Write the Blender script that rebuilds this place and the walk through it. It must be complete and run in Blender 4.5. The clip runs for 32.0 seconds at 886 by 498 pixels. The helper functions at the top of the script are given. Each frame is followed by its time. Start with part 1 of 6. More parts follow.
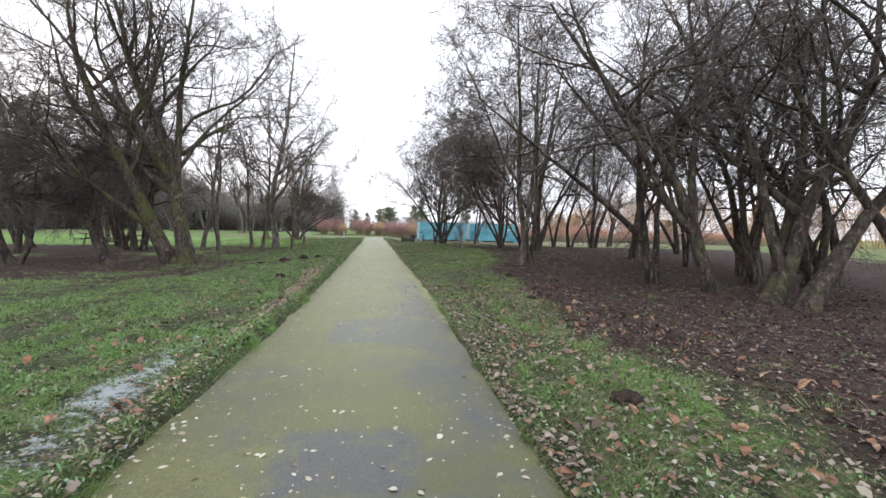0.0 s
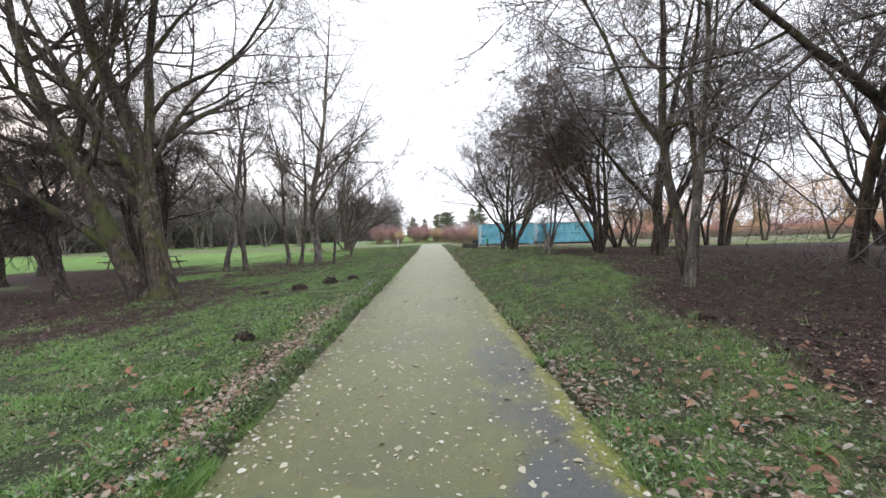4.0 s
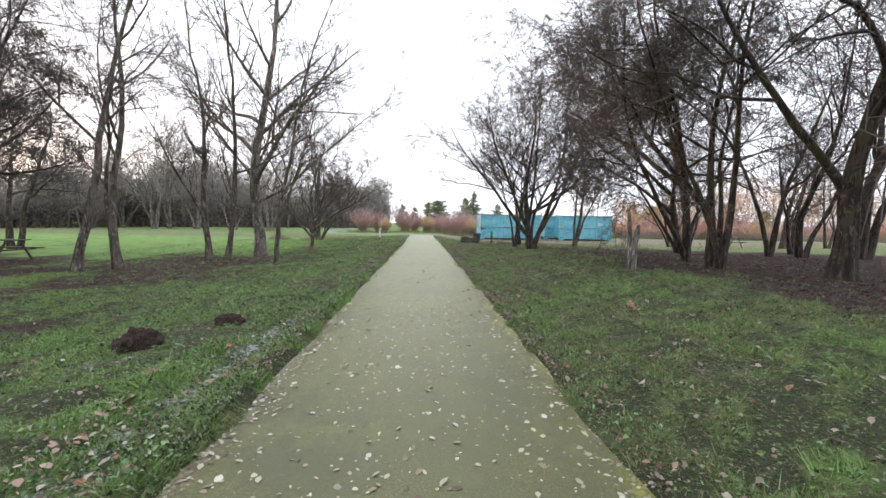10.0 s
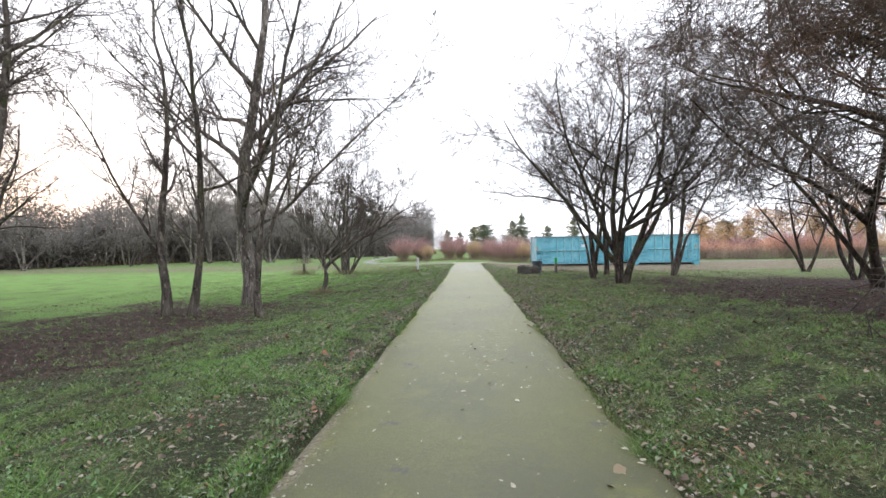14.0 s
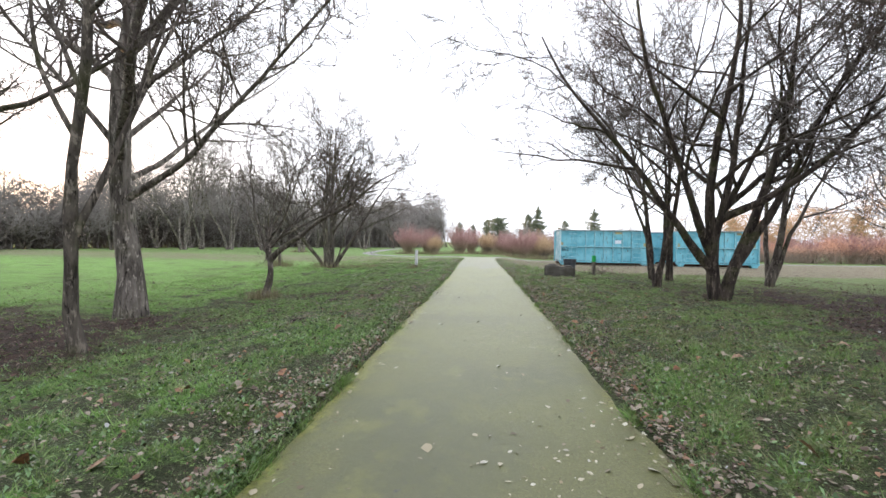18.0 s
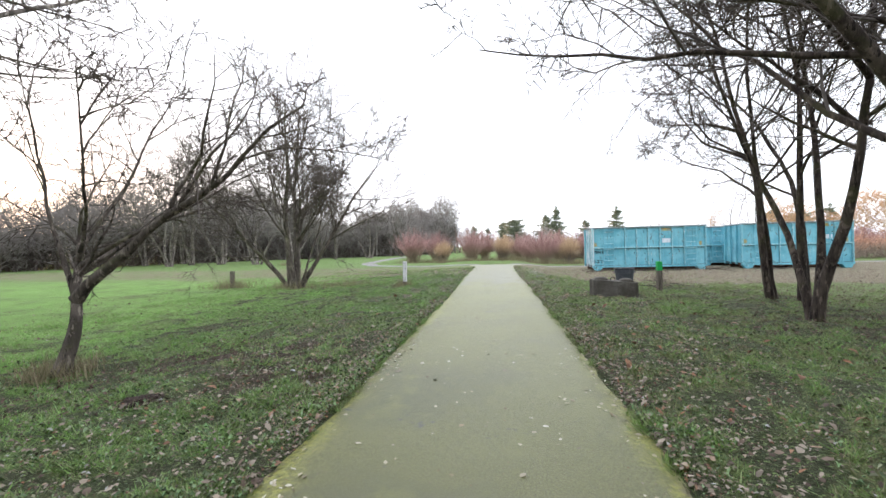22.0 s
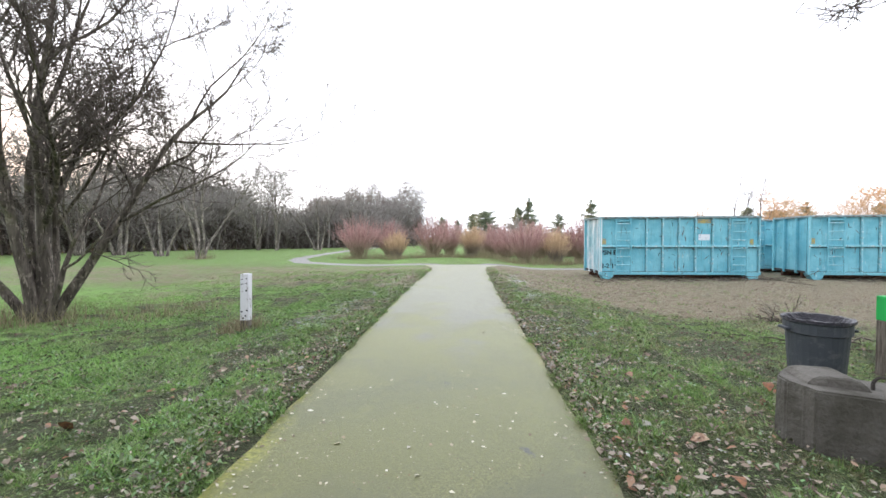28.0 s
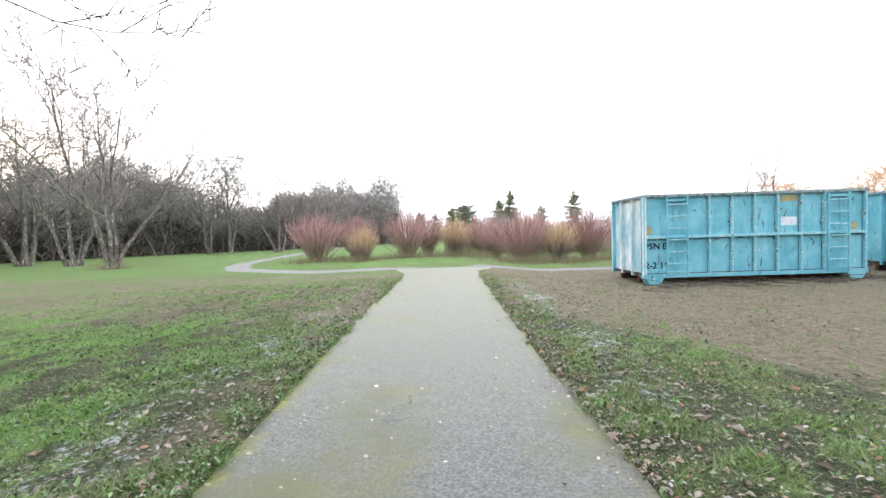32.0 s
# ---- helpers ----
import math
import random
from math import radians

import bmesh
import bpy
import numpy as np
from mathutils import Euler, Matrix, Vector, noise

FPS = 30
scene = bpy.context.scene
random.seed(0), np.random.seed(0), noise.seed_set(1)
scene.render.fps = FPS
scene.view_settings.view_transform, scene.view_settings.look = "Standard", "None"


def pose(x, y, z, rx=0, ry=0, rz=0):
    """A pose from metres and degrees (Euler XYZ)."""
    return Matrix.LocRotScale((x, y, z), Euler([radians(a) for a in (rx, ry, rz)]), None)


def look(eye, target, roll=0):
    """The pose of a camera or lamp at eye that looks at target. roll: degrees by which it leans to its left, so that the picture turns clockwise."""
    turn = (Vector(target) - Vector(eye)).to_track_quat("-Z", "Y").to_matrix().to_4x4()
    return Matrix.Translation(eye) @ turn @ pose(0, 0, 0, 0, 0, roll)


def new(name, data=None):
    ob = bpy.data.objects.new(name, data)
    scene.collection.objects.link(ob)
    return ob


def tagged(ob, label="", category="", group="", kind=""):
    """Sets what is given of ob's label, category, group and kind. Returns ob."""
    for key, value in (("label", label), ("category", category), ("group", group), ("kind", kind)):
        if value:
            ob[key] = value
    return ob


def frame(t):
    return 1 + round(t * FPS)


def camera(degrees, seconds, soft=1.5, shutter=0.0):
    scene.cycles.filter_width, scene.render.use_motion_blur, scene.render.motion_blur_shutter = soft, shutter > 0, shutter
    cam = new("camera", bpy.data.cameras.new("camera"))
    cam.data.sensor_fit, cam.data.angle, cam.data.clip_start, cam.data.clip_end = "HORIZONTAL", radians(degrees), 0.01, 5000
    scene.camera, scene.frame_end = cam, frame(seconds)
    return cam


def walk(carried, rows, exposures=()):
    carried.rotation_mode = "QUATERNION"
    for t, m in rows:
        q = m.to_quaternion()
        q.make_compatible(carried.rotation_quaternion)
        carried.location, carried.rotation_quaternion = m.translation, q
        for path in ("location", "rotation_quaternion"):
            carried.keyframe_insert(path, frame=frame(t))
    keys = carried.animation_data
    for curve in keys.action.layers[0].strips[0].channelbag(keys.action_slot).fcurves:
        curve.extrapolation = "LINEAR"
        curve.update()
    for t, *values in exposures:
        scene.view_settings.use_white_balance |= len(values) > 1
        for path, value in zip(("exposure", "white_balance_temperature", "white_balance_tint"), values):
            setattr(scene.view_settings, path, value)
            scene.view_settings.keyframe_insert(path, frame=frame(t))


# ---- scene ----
cam = camera(94.8, 32.0)
METRES, EYE, TILT, LEAN, TURN = 45.5, 1.5, 0.0, 0.0, 0.0
ROWS = [
    (0.0, 0.0, 0.0, 0.0, 0.07, -2.8, -1.47),
    (0.5, -0.0026, 0.0164, -0.0, 1.88, -2.32, -0.24),
    (1.0, -0.0054, 0.0337, -0.0004, 6.28, -2.57, -0.3),
    (1.5, -0.0075, 0.0501, -0.0001, 9.86, -1.11, -0.73),
    (2.0, -0.0101, 0.0662, -0.0002, 6.05, -0.5, -2.01),
    (2.5, -0.0126, 0.0823, -0.0002, 7.97, -1.87, -0.27),
    (3.0, -0.0159, 0.0984, -0.0007, 7.69, -3.12, -1.04),
    (3.5, -0.0173, 0.1148, -0.0005, 7.6, -2.18, 1.45),
    (5.5, -0.0268, 0.1713, -0.0013, 10.31, -2.6, -0.08),
    (6.0, -0.029, 0.185, -0.0014, 9.43, -2.68, -1.32),
    (6.5, -0.0319, 0.1993, -0.0018, 7.18, -3.69, -1.5),
    (7.0, -0.0342, 0.2134, -0.0017, 7.56, -3.7, 0.27),
    (7.5, -0.037, 0.2273, -0.0012, 4.5, -1.4, -1.59),
    (8.0, -0.0398, 0.2414, -0.0011, 7.0, -0.12, 0.18),
    (8.5, -0.0429, 0.2556, -0.0016, 6.38, -2.72, -0.71),
    (9.0, -0.0453, 0.2697, -0.0014, 9.23, -2.38, 1.47),
    (9.5, -0.0475, 0.2841, -0.0014, 7.08, -2.61, -1.17),
    (10.0, -0.0491, 0.2985, -0.0013, 6.78, -3.63, -0.98),
    (10.5, -0.0513, 0.3127, -0.0006, 6.65, -2.04, -1.92),
    (11.0, -0.054, 0.328, -0.0004, 6.87, -3.07, 0.05),
    (11.5, -0.0558, 0.3429, 0.0003, 7.95, -1.6, 2.07),
    (12.0, -0.0582, 0.3587, 0.0002, 7.54, -3.24, -1.49),
    (12.5, -0.0604, 0.3748, 0.0009, 9.74, -3.57, -2.04),
    (13.0, -0.0643, 0.3912, 0.0017, 10.46, -1.79, -2.6),
    (13.5, -0.0678, 0.4077, 0.0019, 13.06, -0.15, 0.57),
    (15.5, -0.0775, 0.4663, 0.0001, 13.33, -0.27, 1.28),
    (16.0, -0.0799, 0.481, 0.0002, 11.35, -2.19, -0.34),
    (16.5, -0.0823, 0.496, -0.0005, 10.47, -3.46, 0.43),
    (17.0, -0.0855, 0.5109, -0.0008, 13.93, -3.04, -0.1),
    (17.5, -0.088, 0.5269, -0.0011, 15.55, -1.46, 1.18),
    (18.0, -0.0901, 0.5427, -0.0011, 15.02, -1.08, -0.77),
    (18.5, -0.0927, 0.5587, -0.0013, 12.68, -2.66, -0.25),
    (19.0, -0.0948, 0.5743, -0.0011, 15.46, -3.32, 0.85),
    (19.5, -0.0979, 0.5907, -0.0006, 17.58, -3.34, -0.12),
    (20.0, -0.0996, 0.6068, 0.0001, 15.91, -0.29, 1.1),
    (20.5, -0.1019, 0.623, 0.0001, 13.99, -1.3, -0.11),
    (21.0, -0.1037, 0.6387, 0.0, 14.31, -2.7, 0.48),
    (21.5, -0.1063, 0.6546, -0.0001, 15.76, -3.41, -0.85),
    (22.0, -0.1079, 0.6704, -0.0001, 17.29, -0.28, 1.37),
    (22.5, -0.1102, 0.6862, -0.0008, 16.82, -1.15, -0.87),
    (23.0, -0.1117, 0.7028, -0.001, 16.45, -3.16, 1.31),
    (23.5, -0.1135, 0.719, -0.0005, 16.54, -2.39, -0.1),
    (24.0, -0.1158, 0.7351, -0.0003, 15.84, -1.48, -0.21),
    (24.5, -0.1181, 0.7509, -0.0002, 13.5, -0.7, -0.93),
    (26.5, -0.129, 0.8149, 0.0008, 12.93, -2.2, 1.23),
    (27.0, -0.1319, 0.8302, 0.0011, 11.16, -4.51, -1.78),
    (27.5, -0.1338, 0.845, 0.0019, 13.06, -0.8, 1.42),
    (28.0, -0.1366, 0.8601, 0.0014, 13.08, -1.51, 0.14),
    (28.5, -0.1382, 0.8757, 0.0007, 13.75, -3.32, 0.86),
    (29.0, -0.141, 0.8911, 0.0, 13.3, -3.08, -1.69),
    (29.5, -0.1445, 0.9064, -0.0006, 17.24, -1.05, -0.11),
    (30.0, -0.1482, 0.9218, -0.0011, 17.05, -1.34, 0.47),
    (30.5, -0.1518, 0.9379, -0.0013, 16.49, -2.45, 1.6),
    (31.0, -0.1557, 0.9535, -0.001, 17.4, -1.53, -1.1),
    (31.5, -0.1596, 0.9695, -0.001, 16.17, -2.23, 0.09),
    (32.0, -0.1627, 0.9857, -0.0004, 10.11, -2.03, 1.76),
]
EXPOSURES = [(0.0, 0.68, 6500, 10), (12.0, 0.85, 6500, 10), (20.0, 0.97, 6500, 9), (28.0, 1.1, 6500, 9), (32.0, 1.2, 6500, 9)]
walk(cam, [(t, pose(0, 0, EYE, TILT, LEAN, TURN) @ pose(METRES * x, METRES * y, METRES * z, 90 + pitch, roll, yaw)) for t, x, y, z, yaw, pitch, roll in ROWS], EXPOSURES)

# ---- world, sun ----
SUN_YAW, SUN_ELEV = 62.0, 3.6
world = bpy.data.worlds.new("sky")
scene.world = world
world.use_nodes = True
wn = world.node_tree
sky = wn.nodes.new("ShaderNodeTexSky")
sky.sky_type, sky.sun_disc = "NISHITA", False
sky.sun_elevation, sky.sun_rotation = radians(SUN_ELEV), radians(-SUN_YAW)
sky.air_density, sky.dust_density, sky.ozone_density = 1.0, 2.5, 0.6
veil = wn.nodes.new("ShaderNodeMix")  # thin even cloud over the clear sky
veil.data_type = "RGBA"
veil.inputs[0].default_value = 0.86
wn.links.new(sky.outputs[0], veil.inputs[6])
veil.inputs[7].default_value = (7.4, 7.7, 8.5, 1)
wn.links.new(veil.outputs[2], wn.nodes["Background"].inputs[0])
wn.nodes["Background"].inputs[1].default_value = 0.15
sun_data = bpy.data.lights.new("sun", "SUN")
sun_data.energy, sun_data.angle, sun_data.color = 2.5, radians(1.0), (1.0, 0.52, 0.22)
sun = new("sun", sun_data)
sun_to = Vector((-math.sin(radians(SUN_YAW)) * math.cos(radians(SUN_ELEV)), math.cos(radians(SUN_YAW)) * math.cos(radians(SUN_ELEV)), math.sin(radians(SUN_ELEV))))
sun.matrix_world = look(sun_to * 50, (0, 0, 0))

# ---- the path's own axes: d across to the right of its middle, s along it ----
CA, SA, X0 = 0.9864, 0.1645, -0.23
YAW = math.degrees(math.atan2(SA, CA))


def ds(x, y):
    return (x - X0) * CA + y * SA, -(x - X0) * SA + y * CA


def xy(d, s):
    return X0 + d * CA - s * SA, d * SA + s * CA


def mid(s):
    """How far the paving's middle lies off the axis."""
    return 0.02 + 0.17 * smooth(3, 9, s) * (1 - smooth(42, 52, s))


def half_width(s):
    return 1.31 + 0.07 * smooth(44, 54, s)


def smooth(a, b, v):
    t = np.clip((v - a) / (b - a), 0, 1)
    return t * t * (3 - 2 * t)


WAVES = np.random.default_rng(5)
WAVE_DIR = WAVES.uniform(0, 2 * math.pi, (4, 9))
WAVE_PHASE = WAVES.uniform(0, 2 * math.pi, (4, 9))
WAVE_SCALE = WAVES.uniform(0.6, 1.7, (4, 9))


def lumps(x, y, size, k=0):
    """A smooth random field of about -1 to 1 with lumps of that size."""
    out = 0
    for a, p, w in zip(WAVE_DIR[k], WAVE_PHASE[k], WAVE_SCALE[k]):
        out = out + np.sin((x * math.cos(a) + y * math.sin(a)) * w * 3.2 / size + p)
    return out / 4.0


def height(x, y):
    """The ground's height."""
    x, y = np.asarray(x, float), np.asarray(y, float)
    d, s = ds(x, y)
    lane = d - mid(s)
    z = 0.36 * smooth(1.6, 5, d) * smooth(9, 17, s) * (1 - smooth(27, 37, s))
    z = z - 0.17 * smooth(2.0, 6.0, -d) * smooth(9, 15, s) * (1 - 0.5 * smooth(56, 66, s))
    z = z - 0.15 * np.exp(-((d + 6.0) / 3.6) ** 2) * np.exp(-((s - 31.5) / 8) ** 2)
    z = z - 0.27 * smooth(39, 54, s) * smooth(1.6, 5, d) * (1 - smooth(70, 90, s))
    off = smooth(1.35, 2.2, np.abs(lane)) * (1 - smooth(57, 61, s)) + smooth(65.5, 68, s)
    z = z + off * (0.03 * lumps(x, y, 2.5, 0) + 0.018 * lumps(x, y, 0.7, 1) + 0.022 * lumps(x, y, 0.42, 0) * (np.abs(d) < 9) + 0.012)
    edge = np.abs(lane) - half_width(s) - 0.04 * lumps(x, y, 1.1, 2) - 0.015 * lumps(x, y, 0.35, 3)
    turf = (1 - smooth(20, 44, s)) * smooth(-0.3, 0.3, lumps(x, y, 3.0, 3) + 0.9)
    z = z + turf * (0.06 * np.exp(-((lane + 1.44 + 0.03 * lumps(x, y, 1.0, 0)) / 0.12) ** 2) - 0.045 * np.exp(-((lane + 1.77 + 0.05 * lumps(x, y, 1.4, 1)) / 0.16) ** 2))
    return z + (0.03 + 0.015 * (d < 0)) * smooth(-0.05, 0.12, edge) * (1 - smooth(40, 56, s)) - 0.045 * (1 - smooth(-0.1, 0.02, edge)) * (1 - smooth(66, 68, s))


def gz(x, y):
    return float(height(x, y))


def litter(x, y):
    """0 to 1: how far brown leaf litter covers the grass."""
    d, s = ds(x, y)
    n = lumps(x, y, 2.2, 3)
    right = smooth(-0.5, 0.9, (d - 3.1 - 2.6 * smooth(11, 18, s) + 0.7 * smooth(24, 30, s) - 2.0 * smooth(31, 36, s)) * 0.6 + 0.5 * n) * (1 - smooth(37, 43, s + 0.25 * (d - 6) + 1.5 * n)) * (1 - smooth(24, 30, d + 2 * n))
    clump = smooth(-0.5, 0.8, 1 - np.hypot((d - 8.0) / 2.5, (s - 38.6) / 3.6) + 0.4 * n)
    old = smooth(-0.4, 0.5, 1 - np.hypot((d + 10.5) / 6.0, (s - 16.5) / 7.0) + 0.25 * n)
    row = smooth(-0.4, 0.6, 1 - np.hypot((d + 8.0) / 3.6, (s - 28.8) / 6.5) + 0.3 * n)
    far = smooth(-0.4, 0.6, 1 - np.hypot((d + 17) / 7.5, (s - 25) / 6) + 0.3 * n)
    umbrella = 0.6 * smooth(-0.4, 0.7, 1 - np.hypot((d + 3.6) / 1.9, (s - 36.3) / 1.6) + 0.5 * n)
    return np.clip(np.maximum.reduce([right, clump * 0.6, old, row * 0.85, far, umbrella]), 0, 1)


def dirt(x, y):
    """0 to 1: dry trodden ground round the containers and the crossing."""
    d, s = ds(x, y)
    n = lumps(x, y, 3.0, 2)
    yard = smooth(-0.6, 0.8, (s - 47.0 - 1.35 * np.clip(6.0 - d, 0, 5) + 1.4 * n) * 0.35) * smooth(1.0, 2.4, d) * (1 - smooth(62, 66, s)) * (1 - 0.6 * smooth(24, 50, d))
    west = 0.6 * smooth(-0.5, 0.7, 1.0 - np.abs((s - 58.0 + 0.06 * (d + 10)) / 6.5) + 0.45 * n) * (1 - smooth(-1.2, -0.4, d))
    verge = 0.4 * np.exp(-((d + 1.8 + 0.2 * n) / 0.45) ** 2) * smooth(38, 47, s) * (1 - smooth(56, 60, s))
    return np.clip(1.25 * yard + west + verge, 0, 1)


def frost_on(x, y):
    """0 to 1: white rime on the grass beside the path."""
    d, s = ds(x, y)
    n = lumps(x, y, 1.2, 3)
    near = 1.1 * np.exp(-((d + 1.95 + 0.12 * n) / 0.30) ** 2) * np.exp(-((s - 3.6) / 3.0) ** 2)
    strip = 0.95 * np.exp(-((d + 1.64 + 0.07 * n) / 0.16) ** 2) * np.exp(-((s - 18.5) / 3.6) ** 2) + 0.45 * np.exp(-((d + 2.6) / 0.7) ** 2) * (np.exp(-((s - 16.5) / 5) ** 2) + 0.6 * np.exp(-((s - 27) / 5) ** 2))
    end = 0.6 * np.exp(-((np.abs(d) - 2.3) / 0.8) ** 2) * smooth(42, 48, s) * (1 - smooth(57, 60, s))
    return np.clip((near + strip + end) * (0.75 + 0.5 * n), 0, 1)


def lush_glow(x, y):
    """0 to 1: lusher patches, and the open meadow painted brighter for low sun's glow."""
    d, s = ds(x, y)
    n = lumps(x, y, 5.0, 1)
    meadow = smooth(-0.4, 0.6, (-d - 8.5 + 4.5 * smooth(33, 40, s)) * 0.25 + 0.5 * n) * smooth(14, 24, s) * (1 - smooth(50, 58, s))
    strip = 0.5 * smooth(0.1, 0.8, lumps(x, y, 2.0, 2)) * (np.abs(d) < 5)
    far = 0.25 * np.clip(smooth(62, 68, s) + smooth(-14, -20, d) * smooth(56, 60, s), 0, 1)
    return np.clip(0.85 * meadow + strip + far, 0, 1)


# ---- materials ----
def mix(nt, fac, a, b, blend="MIX"):
    m = nt.nodes.new("ShaderNodeMix")
    m.data_type, m.blend_type = "RGBA", blend
    for socket, v in ((m.inputs[0], fac), (m.inputs[6], a), (m.inputs[7], b)):
        if hasattr(v, "node"):
            nt.links.new(v, socket)
        else:
            socket.default_value = (*v, 1) if isinstance(v, tuple) else v
    return m.outputs[2]


def calc(nt, op, a, b=0.0, clamp=False):
    m = nt.nodes.new("ShaderNodeMath")
    m.operation, m.use_clamp = op, clamp
    for socket, v in zip(m.inputs, (a, b)):
        if hasattr(v, "node"):
            nt.links.new(v, socket)
        else:
            socket.default_value = v
    return m.outputs[0]


def grain(nt, scale, detail=4.0, rough=0.55, stretch=None, kind="Object"):
    tc = nt.nodes.new("ShaderNodeTexCoord")
    out = tc.outputs[kind]
    if stretch:
        mp = nt.nodes.new("ShaderNodeMapping")
        mp.inputs["Scale"].default_value = stretch
        nt.links.new(out, mp.inputs[0])
        out = mp.outputs[0]
    n = nt.nodes.new("ShaderNodeTexNoise")
    n.inputs["Scale"].default_value, n.inputs["Detail"].default_value, n.inputs["Roughness"].default_value = scale, detail, rough
    nt.links.new(out, n.inputs["Vector"])
    return n.outputs[0]


def ramp(nt, v, lo, hi):
    m = nt.nodes.new("ShaderNodeMapRange")
    m.interpolation_type = "SMOOTHSTEP"
    nt.links.new(v, m.inputs[0])
    m.inputs[1].default_value, m.inputs[2].default_value = lo, hi
    return m.outputs[0]


def island(nt):
    return nt.nodes.new("ShaderNodeNewGeometry").outputs["Random Per Island"]


def by_object(nt):
    return nt.nodes.new("ShaderNodeObjectInfo").outputs["Random"]


def steps(nt, v, colours):
    r = nt.nodes.new("ShaderNodeValToRGB")
    nt.links.new(v, r.inputs[0])
    e = r.color_ramp.elements
    while len(e) < len(colours):
        e.new(0.5)
    for i, c in enumerate(colours):
        e[i].position, e[i].color = i / (len(colours) - 1), (*c, 1)
    return r.outputs[0]


def field(nt, name):
    a = nt.nodes.new("ShaderNodeAttribute")
    a.attribute_name = name
    return a.outputs["Fac"]


def material(name, colour, rough=0.8, bump=None, bump_height=0.02, metal=0.0, sheen=0.0, gloss=0.3, fuzz=(1, 1, 1)):
    """colour: a tuple, or a function of the node tree that gives a socket; bump the same."""
    m = bpy.data.materials.new(name)
    m.use_nodes = True
    nt = m.node_tree
    b = nt.nodes["Principled BSDF"]
    b.inputs["Metallic"].default_value = metal
    b.inputs["Specular IOR Level"].default_value = gloss
    if callable(sheen):
        nt.links.new(sheen(nt), b.inputs["Sheen Weight"])
    else:
        b.inputs["Sheen Weight"].default_value = sheen
    b.inputs["Sheen Roughness"].default_value = 0.35
    b.inputs["Sheen Tint"].default_value = (*fuzz, 1)
    if callable(colour):
        nt.links.new(colour(nt), b.inputs["Base Color"])
    else:
        b.inputs["Base Color"].default_value = (*colour, 1)
    if callable(rough):
        nt.links.new(rough(nt), b.inputs["Roughness"])
    else:
        b.inputs["Roughness"].default_value = rough
    if bump:
        bp = nt.nodes.new("ShaderNodeBump")
        bp.inputs["Distance"].default_value = bump_height
        nt.links.new(bump(nt), bp.inputs["Height"])
        nt.links.new(bp.outputs[0], b.inputs["Normal"])
    return m


def by_path(x, y):
    """1 beside the path, fading to 0 out in the open meadow."""
    d, s = ds(x, y)
    return (1 - smooth(6.5, 10, np.abs(d))) * (1 - smooth(56, 62, s)) * smooth(-6, -2, s)


def sere(x, y):
    """0 to 1: how faded and mixed with dead blades the turf is."""
    d, s = ds(x, y)
    return np.clip(0.25 + 0.5 * smooth(-1, 2, d) * (1 - 0.4 * smooth(44, 50, s)) + 0.35 * lumps(x, y, 1.6, 2) * by_path(x, y), 0, 1)


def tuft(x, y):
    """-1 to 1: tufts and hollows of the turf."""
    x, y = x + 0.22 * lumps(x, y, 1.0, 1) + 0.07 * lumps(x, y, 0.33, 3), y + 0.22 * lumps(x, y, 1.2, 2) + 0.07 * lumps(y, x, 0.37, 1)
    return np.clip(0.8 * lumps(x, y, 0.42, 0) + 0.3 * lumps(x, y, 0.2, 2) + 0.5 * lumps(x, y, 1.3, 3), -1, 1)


def sward(x, y):
    """0 to 1: how closed the grass is, hiding the dark gaps between its tufts."""
    return np.clip(0.8 * (1 - by_path(x, y)) + 0.6 * lush_glow(x, y) + 0.15, 0, 0.9)


